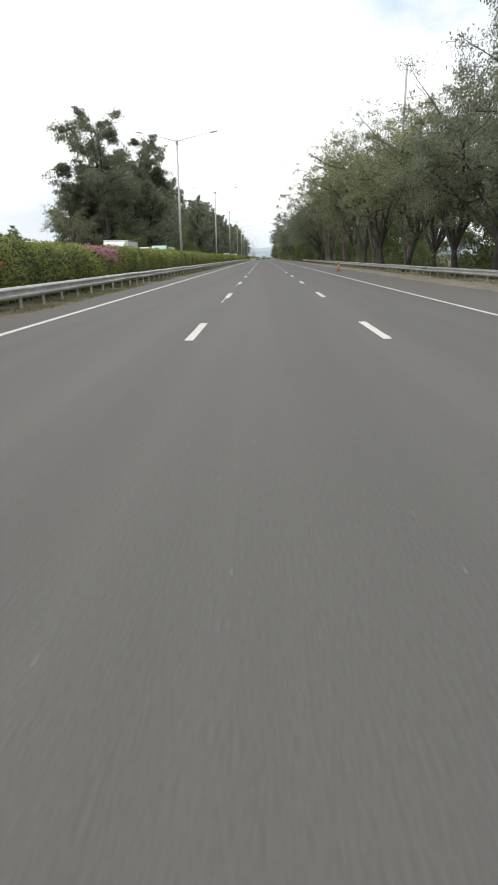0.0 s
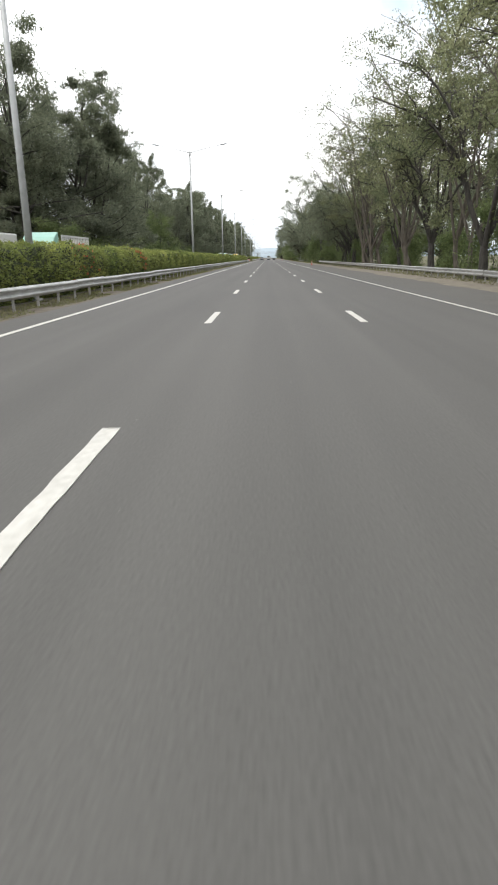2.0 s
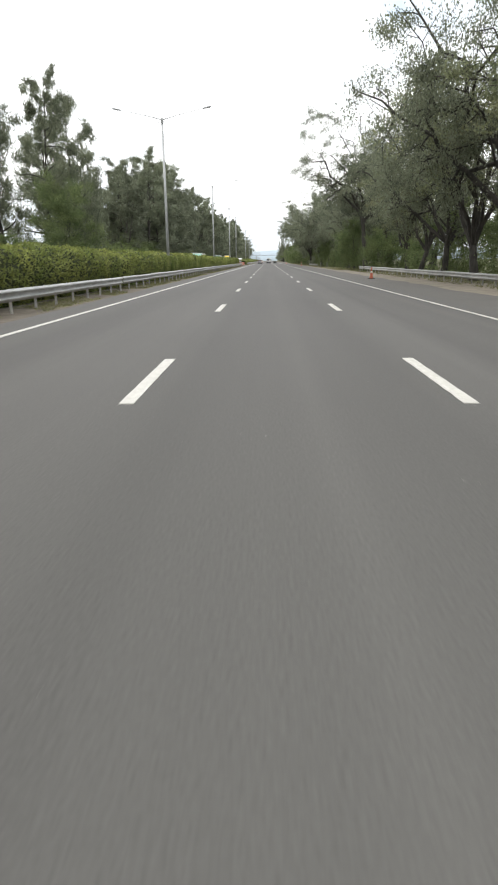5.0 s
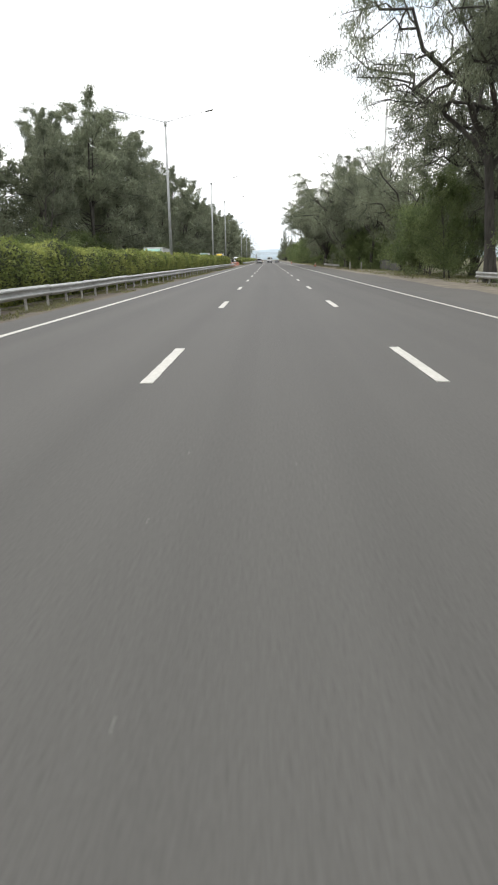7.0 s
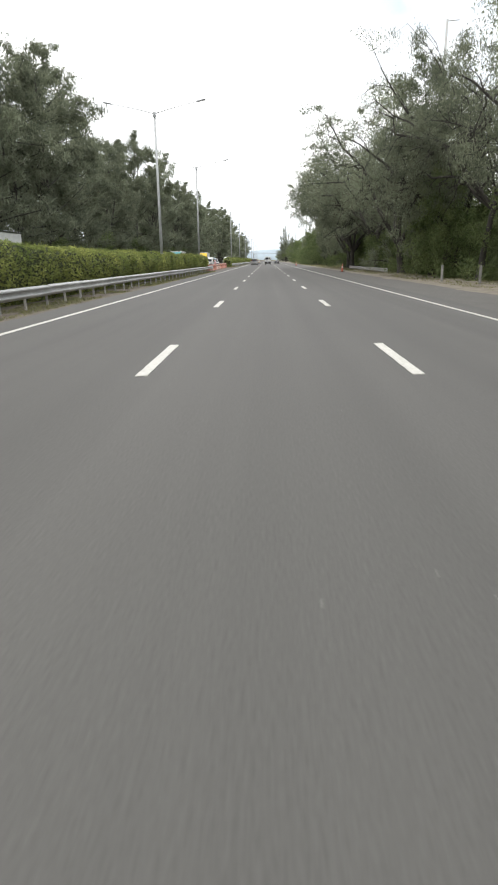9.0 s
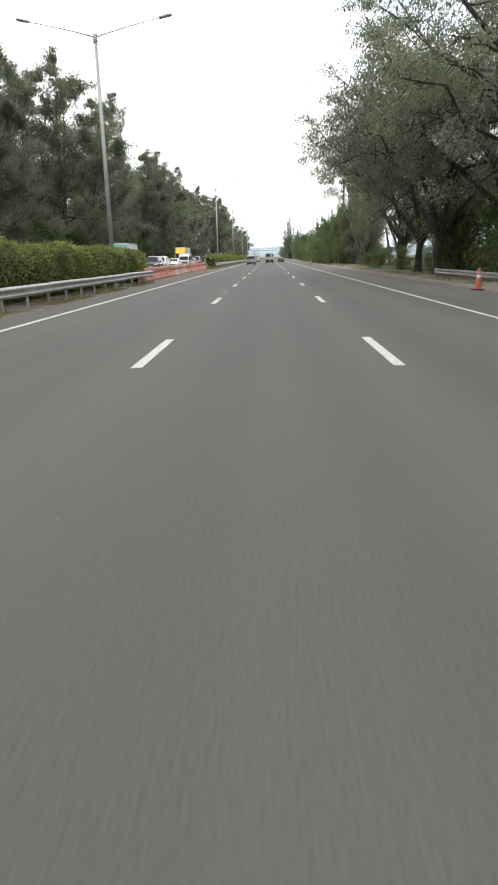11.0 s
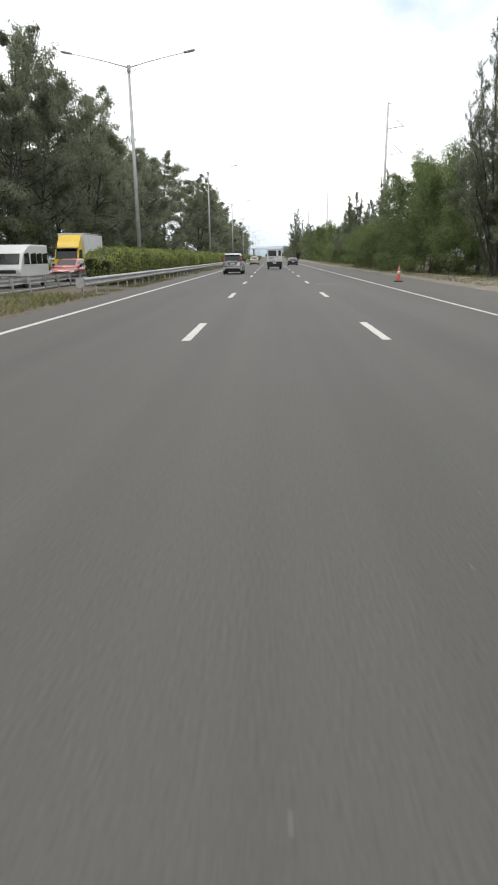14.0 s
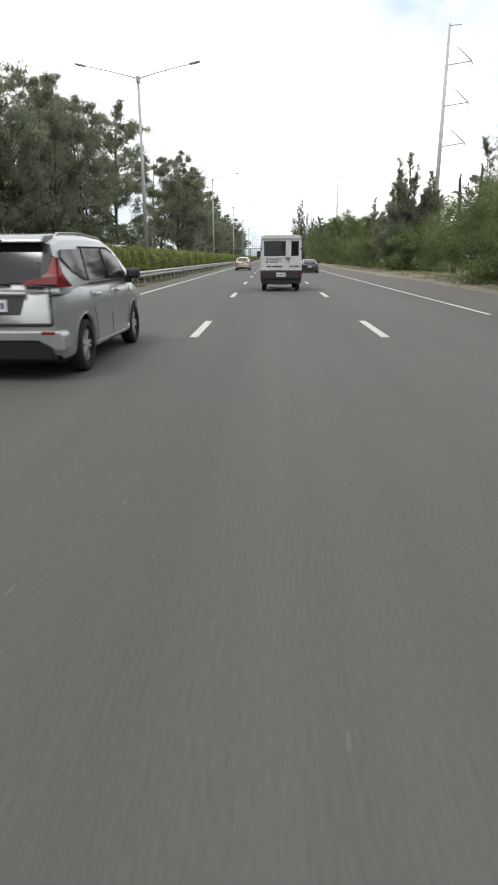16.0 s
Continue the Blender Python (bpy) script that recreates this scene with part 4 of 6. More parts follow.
# ---- street lamps on the median ----
LAMP_STEEL = material("lamp_steel", (0.36, 0.37, 0.37), (0.46, 0.47, 0.47), scale=3, rough=0.55, metal=0.3, vary=0.08)
LAMP_HEAD = material("lamp_head_casing", (0.28, 0.29, 0.30), (0.35, 0.36, 0.37), scale=4, rough=0.5)
LAMP_GLASS = material("lamp_lens", (0.45, 0.46, 0.46), (0.55, 0.56, 0.56), scale=8, rough=0.25)


def street_lamp():
    lamp = tagged(new("street_lamp"), "tall grey double-armed street lamp rising from the median hedge", "street lamp", group="street lamps on the median")
    part("base_plate", box_bm(-0.22, 0.22, -0.22, 0.22, -0.1, 0.06, 0.01), LAMP_STEEL, lamp)
    part("pole", cyl_bm(0.15, 0.075, 12.9, Matrix.Translation((0, 0, 6.45)), 12), LAMP_STEEL, lamp, smooth=True)
    part("collar", cyl_bm(0.12, 0.12, 0.4, Matrix.Translation((0, 0, 12.85)), 12, 0.02), LAMP_STEEL, lamp, smooth=True)
    for s in (-1, 1):
        verts, faces = [], []
        path = [(s * u, 0, 12.9 + 0.22 * u + 0.012 * u * (4 - u)) for u in (0, 0.5, 1.2, 2.0, 2.8, 3.5)]
        tube(verts, faces, path, [0.042, 0.034, 0.028, 0.024, 0.021, 0.02], 8)
        put("arm", mesh_from("arm", verts, faces, LAMP_STEEL, smooth=True), lamp)
        verts, faces = [], []
        tube(verts, faces, [(s * 0.07, 0, 12.55), (s * 0.7, 0, 12.98)], [0.016, 0.014], 6)
        put("brace", mesh_from("brace", verts, faces, LAMP_STEEL, smooth=True), lamp)
        tilt = pose(s * 3.85, 0, 13.76, 0, -s * 11, 0)
        head = part("lamp_head", prism_bm([(-0.36, -0.11), (0.15, -0.15), (0.36, -0.08), (0.36, 0.08), (0.15, 0.15), (-0.36, 0.11)], -0.03, 0.05, "z", 0.02), LAMP_HEAD, lamp, m=tilt @ Matrix.Diagonal((s, 1, 1, 1)))
        part("lens", box_bm(-0.18, 0.27, -0.10, 0.10, -0.045, -0.026, 0.006), LAMP_GLASS, head)
    return lamp


first_lamp = street_lamp()
first_lamp.matrix_basis = pose(-9.24, 69.2, 0, 0, 0, 1)
for i, y in enumerate((120.9, 170.4, 218.7, 262.7, 293.0, 369.9, 419.8, 474.6, 529.5, 584, 638, 692, 746, 800)):
    copy_thing(first_lamp, pose(-9.24, y, 0, 0, 0, (2, -1, 1, -2, 0)[i % 5]))

# ---- tall power poles behind the trees ----
POLE_STEEL = material("power_pole_steel", (0.38, 0.38, 0.37), (0.48, 0.48, 0.47), scale=2, rough=0.6, metal=0.2, vary=0.1)
INSULATOR = material("insulator_grey", (0.30, 0.31, 0.33), (0.40, 0.41, 0.43), scale=5, rough=0.4)


def power_pole():
    pole = tagged(new("power_pole"), "very tall slender grey steel power pole with bracket arms", "power pole", group="power poles along the road")
    part("mast", cyl_bm(0.42, 0.16, 33.4, Matrix.Translation((0, 0, 16.6)), 12), POLE_STEEL, pole, smooth=True)
    verts, faces = [], []
    tube(verts, faces, [(0, 0, 33.1), (1.7, 0, 33.2)], [0.07, 0.05], 6)
    put("top_arm", mesh_from("top_arm", verts, faces, POLE_STEEL, smooth=True), pole)
    for z in (28.1, 22.75, 17.3):
        verts, faces = [], []
        tube(verts, faces, [(0.1, 0, z), (3.6, 0, z + 0.5)], [0.07, 0.055], 6)
        arm = put("bracket", mesh_from("bracket", verts, faces, POLE_STEEL, smooth=True), pole)
        verts, faces = [], []
        tube(verts, faces, [(3.6, 0, z + 0.5), (1.5, 0, z + 2.25)], [0.07, 0.05], 6)
        put("insulator", mesh_from("insulator", verts, faces, INSULATOR, smooth=True), arm)
        verts, faces = [], []
        tube(verts, faces, [(3.55, 0, z + 0.45), (3.75, 0, z + 0.2), (3.6, 0, z)], [0.05, 0.05, 0.03], 6)
        put("clamp", mesh_from("clamp", verts, faces, INSULATOR, smooth=True), arm)
    return pole


first_pole = power_pole()
first_pole.matrix_basis = pose(24.9, 122, 0)
for y, z in ((307, 0), (475.5, 0), (622.5, -2.0), (770, -2.0)):
    copy_thing(first_pole, pose(25.2, y, z, 0, 0, 0))

# ---- orange plastic barriers that close the gap in the median ----
ORANGE = material("faded_orange_plastic", (0.56, 0.21, 0.145), (0.65, 0.28, 0.20), scale=3, rough=0.55, bump=0.1, bump_scale=9, patch=0.15, patch_scale=1.5, vary=0.12)
ORANGE_PALE = material("bleached_orange_plastic", (0.62, 0.40, 0.32), (0.68, 0.46, 0.37), scale=3, rough=0.6, patch=0.12, patch_scale=1.5, vary=0.06)
SOCKET_SHADE = material("socket_shade_black", (0.012, 0.010, 0.010), (0.02, 0.017, 0.016), rough=0.8)
STICKER = material("white_sticker", (0.62, 0.60, 0.57), (0.72, 0.70, 0.67), scale=6, rough=0.5)
STICKER_PRINT = material("grey_print", (0.20, 0.18, 0.17), (0.26, 0.24, 0.22), rough=0.6)


def plastic_barrier(mat, label):
    barrier = tagged(new("plastic_barrier"), label, "road barrier", group="orange barriers in the median gap")
    side = [(-0.24, 0.0), (0.24, 0.0), (0.25, 0.09), (0.20, 0.20), (0.125, 0.46), (0.11, 0.84), (0.085, 0.87), (-0.085, 0.87), (-0.11, 0.84), (-0.125, 0.46), (-0.20, 0.20), (-0.25, 0.09)]
    part("shell", prism_bm(side, -0.525, 0.525, "y", 0.018), mat, barrier)
    part("end_rib", prism_bm([(-0.13, 0.1), (0.13, 0.1), (0.10, 0.82), (-0.10, 0.82)], 0.515, 0.545, "y", 0.008), mat, barrier)
    part("end_rib", prism_bm([(-0.13, 0.1), (0.13, 0.1), (0.10, 0.82), (-0.10, 0.82)], -0.545, -0.515, "y", 0.008), mat, barrier)
    for y in (-0.17, 0.17):
        # no hole is cut: a black disc paints the shade inside each socket
        part("socket", cyl_bm(0.075, 0.075, 0.02, Matrix.Translation((0.119, y, 0.60)) @ Matrix.Rotation(radians(90), 4, "Y"), 14), SOCKET_SHADE, barrier, "black disc painted as a shaded round fork socket")
    tag = part("sticker", box_bm(0.112, 0.118, -0.09, 0.09, 0.70, 0.82), STICKER, barrier, "white reflective sticker")
    for z in (0.735, 0.76, 0.785):
        part("print_bar", box_bm(0.1175, 0.1195, -0.06, 0.06, z - 0.006, z + 0.006), STICKER_PRINT, tag)
    return barrier


barriers = [plastic_barrier(ORANGE, "weathered orange plastic road barrier with two fork sockets"), plastic_barrier(ORANGE_PALE, "sun-bleached pale orange plastic road barrier")]
lay = random.Random(8)
fresh = [True, True]
for i in range(42):
    y = 298.4 + 1.075 * i
    kind = 1 if i in (13, 14, 15, 17, 18, 19, 20) else 0
    m = pose(-8.45 - 0.012 * i + lay.uniform(-0.03, 0.03), y, -0.02, 0, lay.uniform(-1.2, 1.2), 1.2 + lay.uniform(-2.5, 2.5))
    if fresh[kind]:
        barriers[kind].matrix_basis, fresh[kind] = m, False
    else:
        old = barriers[kind].matrix_basis.copy()
        barriers[kind].matrix_basis = Matrix.Identity(4)
        copy_thing(barriers[kind], m)
        barriers[kind].matrix_basis = old

guardrail(-11.75, -30, 298, -1, "galvanised steel guardrail on the oncoming side of the hedge")
guardrail(-11.75, 345, 640, -1, "dull steel guardrail on the oncoming side of the median")

# ---- traffic cones on the shoulder ----
CONE = material("cone_orange", (0.50, 0.13, 0.085), (0.58, 0.18, 0.11), scale=4, rough=0.5, vary=0.05)
RUBBER = material("black_rubber", (0.02, 0.02, 0.02), (0.035, 0.034, 0.032), scale=9, rough=0.8)
WHITE_BAND = material("white_band", (0.66, 0.62, 0.58), (0.74, 0.70, 0.66), scale=6, rough=0.4)


def traffic_cone():
    cone = tagged(new("traffic_cone"), "tall orange traffic cone with white band on the shoulder", "traffic cone", group="cones on the shoulder")
    part("foot", box_bm(-0.2, 0.2, -0.2, 0.2, 0, 0.05, 0.015), RUBBER, cone, "black rubber foot")
    part("shell", cyl_bm(0.135, 0.03, 0.85, Matrix.Translation((0, 0, 0.47)), 20, 0.006), CONE, cone, smooth=True)
    part("band", cyl_bm(0.089, 0.071, 0.14, Matrix.Translation((0, 0, 0.52)), 20), WHITE_BAND, cone, "white reflective band", smooth=True)
    return cone


cone = traffic_cone()
cone.matrix_basis = pose(7.1, 64.3, 0)
copy_thing(cone, pose(7.0, 363.0, 0, 0, 0, 25))
copy_thing(cone, pose(8.6, 281.7, -0.01, 0, 0, 10))
copy_thing(cone, pose(7.7, 162.6, -0.01, 0, 0, 40))

# ---- fences behind the verge ----
WOOD = material("grey_fence_wood", (0.07, 0.067, 0.062), (0.15, 0.145, 0.135), scale=5, rough=0.9, bump=0.4, bump_scale=20, stretch=(1, 1, 0.2), vary=0.2)
CONCRETE = material("stained_concrete", (0.20, 0.195, 0.18), (0.33, 0.32, 0.30), scale=2.5, rough=0.9, bump=0.3, bump_scale=25, patch=0.2, patch_scale=0.6, vary=0.1)


def panel_fence(x, y, turn, n, high, wide, gap, mat, label):
    fence = tagged(new("fence"), label, "fence", group="fences behind the verge")
    fence.matrix_basis = pose(x, y, -0.1, 0, 0, turn)
    board = box_bm(-0.03, 0.03, 0, wide, 0, high, 0.01)
    me = bpy.data.meshes.new("board")
    board.to_mesh(me)
    board.free()
    me.materials.append(mat)
    for i in range(n):
        put("board", me, fence, pose(0, i * (wide + gap), lay.uniform(-0.06, 0.06), 0, lay.uniform(-2, 2), 0))
    for z in (high * 0.3, high * 0.85):
        part("rail", box_bm(0.03, 0.09, -0.2, n * (wide + gap), z - 0.05, z + 0.05, 0.01), mat, fence)
    return fence


# the darker WOOD on these boards imitates the shade of the canopy
panel_fence(14.6, 229, -2, 36, 1.3, 0.58, 0.13, WOOD, "weathered panel fence under the trees, dark grey for their shade")
for x, y in ((11.0, 248.5), (11.9, 244.0)):
    marker = tagged(new("marker_post"), "short grey-white concrete post leaning in the verge grass", "post", "marker posts on the verge")
    marker.matrix_basis = pose(x, y, -0.25, lay.uniform(-2, 2), lay.uniform(-3, 3), lay.uniform(-10, 10))
    part("post", box_bm(-0.06, 0.06, -0.06, 0.06, 0, 1.2, 0.015), CONCRETE, marker)
    part("cap", box_bm(-0.045, 0.045, -0.045, 0.045, 1.2, 1.25, 0.02), CONCRETE, marker)
panel_fence(17.2, 338, 3, 42, 1.25, 0.14, 0.75, WOOD, "low weathered wooden post fence beside the field")
panel_fence(15.0, 304, -3, 38, 1.3, 0.14, 0.75, WOOD, "low weathered wooden post fence behind the trunks")
panel_fence(-25.6, 300, 0, 90, 1.5, 0.45, 0.45, CONCRETE, "grey concrete post fence beyond the oncoming lanes")

# ---- footbridge far ahead ----
DARK_STEEL = material("grey_bridge_steel", (0.22, 0.23, 0.24), (0.30, 0.31, 0.32), scale=2, rough=0.7, patch=0.15)
bridge = tagged(new("footbridge"), "distant grey steel footbridge crossing over the expressway", "footbridge")
bridge.matrix_basis = pose(0, 705, 0)
part("deck", box_bm(-40, 34, -1.3, 1.3, 5.75, 6.05, 0.04), DARK_STEEL, bridge)
for s in (-1.25, 1.25):
    part("parapet", box_bm(-40, 34, s - 0.04, s + 0.04, 7.05, 7.15, 0.02), DARK_STEEL, bridge)
for x in (-26, -10.6, 14):
    part("pier", cyl_bm(0.45, 0.4, 5.8, Matrix.Translation((x, 0, 2.8)), 14), CONCRETE, bridge, smooth=True)


# ---- vehicles ----
def car_paint(name, a, b, metal=0.35, rough=0.32, coat=0.8):
    return material(name, a, b, scale=300, rough=rough, metal=metal, patch=0.04, patch_scale=2.0, coat=coat)


SILVER = car_paint("silver_paint", (0.40, 0.415, 0.41), (0.46, 0.475, 0.47), 0.65, 0.34, 0.6)
CHAMPAGNE = car_paint("champagne_paint", (0.46, 0.40, 0.33), (0.52, 0.45, 0.37), 0.4)
BLACK_PAINT = car_paint("black_paint", (0.018, 0.019, 0.021), (0.026, 0.027, 0.03), 0.1)
WHITE_PAINT = car_paint("white_paint", (0.62, 0.62, 0.60), (0.68, 0.68, 0.66), 0.0, 0.4, 0.4)
DUSTY_WHITE = material("dusty_white_sheet", (0.53, 0.54, 0.525), (0.64, 0.65, 0.635), scale=3, rough=0.5, patch=0.10, patch_scale=1.3, coat=0.1)
GREY_PAINT = car_paint("grey_paint", (0.10, 0.10, 0.105), (0.14, 0.14, 0.145), 0.4)
NAVY_PAINT = car_paint("dark_blue_paint", (0.03, 0.036, 0.05), (0.045, 0.05, 0.065), 0.2)
RED_PAINT = car_paint("red_paint", (0.32, 0.05, 0.05), (0.40, 0.07, 0.06), 0.1)
TEAL_PAINT = car_paint("teal_paint", (0.03, 0.22, 0.22), (0.04, 0.28, 0.27), 0.0, 0.4, 0.4)
MINT_PAINT = car_paint("mint_paint", (0.22, 0.45, 0.36), (0.28, 0.50, 0.41), 0.0, 0.4, 0.4)
YELLOW_PAINT = car_paint("yellow_paint", (0.70, 0.47, 0.02), (0.76, 0.53, 0.03), 0.0, 0.4, 0.4)
TINT = material("tinted_glass", (0.008, 0.010, 0.012), (0.014, 0.016, 0.018), rough=0.05)
TRIM = material("black_trim", (0.016, 0.016, 0.017), (0.028, 0.028, 0.029), scale=20, rough=0.55)
UNDER = material("sooty_underside", (0.008, 0.008, 0.008), (0.016, 0.015, 0.014), rough=0.9)
RED_LENS = material("red_lamp_lens", (0.11, 0.003, 0.005), (0.24, 0.008, 0.010), scale=9, rough=0.25, coat=0.3)
CLEAR_LENS = material("clear_lamp_lens", (0.55, 0.56, 0.57), (0.70, 0.71, 0.72), scale=14, rough=0.12, coat=1.0)
CHROME = material("chrome_trim", (0.62, 0.62, 0.63), (0.72, 0.72, 0.73), rough=0.16, metal=1.0)
ALLOY = material("alloy_wheel", (0.50, 0.50, 0.51), (0.60, 0.60, 0.61), scale=6, rough=0.4, metal=0.35)
TYRE = material("tyre_rubber", (0.012, 0.012, 0.013), (0.022, 0.022, 0.022), scale=20, rough=0.85)
PLATE = material("number_plate", (0.62, 0.62, 0.66), (0.70, 0.70, 0.74), scale=5, rough=0.45)
PLATE_BAR = material("plate_print", (0.05, 0.04, 0.09), (0.09, 0.07, 0.13), rough=0.6)
TARP = material("brown_cargo_boards", (0.20, 0.13, 0.10), (0.30, 0.21, 0.16), scale=3, rough=0.85, vary=0.1)


def lathe(profile, segs=28):
    """A ring about the x axis from (along, radius) pairs."""
    verts, faces, n = [], [], len(profile)
    for k in range(segs):
        a = 2 * math.pi * k / segs
        verts += [(u, r * math.cos(a), r * math.sin(a)) for u, r in profile]
    for k in range(segs):
        j = (k + 1) % segs
        for i in range(n - 1):
            faces.append((k * n + i, k * n + i + 1, j * n + i + 1, j * n + i))
    return verts, faces


WHEELS = {}


def wheel(parent, x, y, r, width, out, rim_mat, spokes=5):
    """A tyre with its rim; out is the side (+1 or -1) that shows."""
    key = (r, width, rim_mat.name, spokes)
    if key not in WHEELS:
        w = width / 2
        tyre = mesh_from("tyre", *lathe([(-w * 0.8, r * 0.66), (-w, r * 0.72), (-w, r * 0.9), (-w * 0.8, r * 0.985), (-w * 0.3, r), (w * 0.3, r), (w * 0.8, r * 0.985), (w, r * 0.9), (w, r * 0.72), (w * 0.8, r * 0.66)]), TYRE, smooth=True)
        verts, faces = lathe([(-w * 0.8, r * 0.67), (w * 0.72, r * 0.67), (w * 0.74, r * 0.62), (w * 0.35, r * 0.58), (w * 0.1, r * 0.3), (w * 0.1, 0.001)])
        barrel = mesh_from("rim_barrel", verts, faces, TRIM, smooth=True)
        bm = bmesh.new()
        for k in range(spokes):
            for d in (-0.16, 0.16):
                a = 2 * math.pi * k / spokes + d
                pts = [(0.10, -0.055), (0.10, 0.055), (0.64, 0.04 + abs(d) * 0.1), (0.64, -0.04 - abs(d) * 0.1)]
                rot = Matrix.Rotation(a, 4, "X")
                low = [bm.verts.new(rot @ Vector((w * 0.35, u * r, v * r))) for u, v in pts]
                high = [bm.verts.new(rot @ Vector((w * (0.78 if u < 0.3 else 0.7), u * r, v * r * 0.8))) for u, v in pts]
                bm.faces.new(high)
                for i in range(4):
                    bm.faces.new((low[i], low[(i + 1) % 4], high[(i + 1) % 4], high[i]))
        bmesh.ops.create_cone(bm, cap_ends=True, segments=16, radius1=r * 0.17, radius2=r * 0.13, depth=w * 0.5, matrix=Matrix.Translation((w * 0.6, 0, 0)) @ Matrix.Rotation(radians(90), 4, "Y"))
        me = bpy.data.meshes.new("rim")
        bmesh.ops.recalc_face_normals(bm, faces=bm.faces)
        bm.to_mesh(me)
        bm.free()
        me.materials.append(rim_mat)
        WHEELS[key] = (tyre, barrel, me)
    tyre, barrel, rim = WHEELS[key]
    hub = put("wheel", barrel, parent, pose(x, y, r, 0, 0, 0 if out > 0 else 180))
    put("tyre", tyre, hub)
    put("rim", rim, hub)
    return hub


def skin(sections):
    """Joins half sections (sill to centre) and their mirror into one shell."""
    verts, faces = [], []
    m = len(sections[0])
    full = 2 * m - 1
    for s in sections:
        verts += [(x, y, z) for x, y, z in s] + [(-x, y, z) for x, y, z in reversed(s[:-1])]
    for i in range(len(sections) - 1):
        for k in range(full - 1):
            a = i * full + k
            faces.append((a, a + full, a + full + 1, a + 1))
    faces += [[k for k in range(full)], [len(verts) - 1 - k for k in range(full)]]
    return verts, faces


def slab(points, depth, mat, name, parent, label=""):
    """A flat outline in space, given some thickness along its normal, both ways."""
    pts = [Vector(p) for p in points]
    normal = (pts[1] - pts[0]).cross(pts[2] - pts[0]).normalized()
    bm = bmesh.new()
    a, b = [bm.verts.new(p + normal * depth) for p in pts], [bm.verts.new(p - normal * depth) for p in pts]
    bm.faces.new(a)
    bm.faces.new(b[::-1])
    for i in range(len(pts)):
        j = (i + 1) % len(pts)
        bm.faces.new((a[i], b[i], b[j], a[j]))
    return part(name, bm, mat, parent, label)


def plate(parent, y, z, face, wide=0.39, high=0.14):
    """A number plate whose characters are plain bars; face is +1 or -1 along y."""
    p = part("number_plate", box_bm(-wide / 2, wide / 2, y - 0.008, y + 0.008, z - high / 2, z + high / 2, 0.004), PLATE, parent, "white plate with plain dark bars")
    for k in range(6):
        x = -wide * 0.37 + k * wide * 0.148
        part("print_bar", box_bm(x - wide * 0.045, x + wide * 0.045, y + face * 0.008 - 0.002, y + face * 0.008 + 0.002, z - high * 0.24, z + high * 0.24), PLATE_BAR, p)


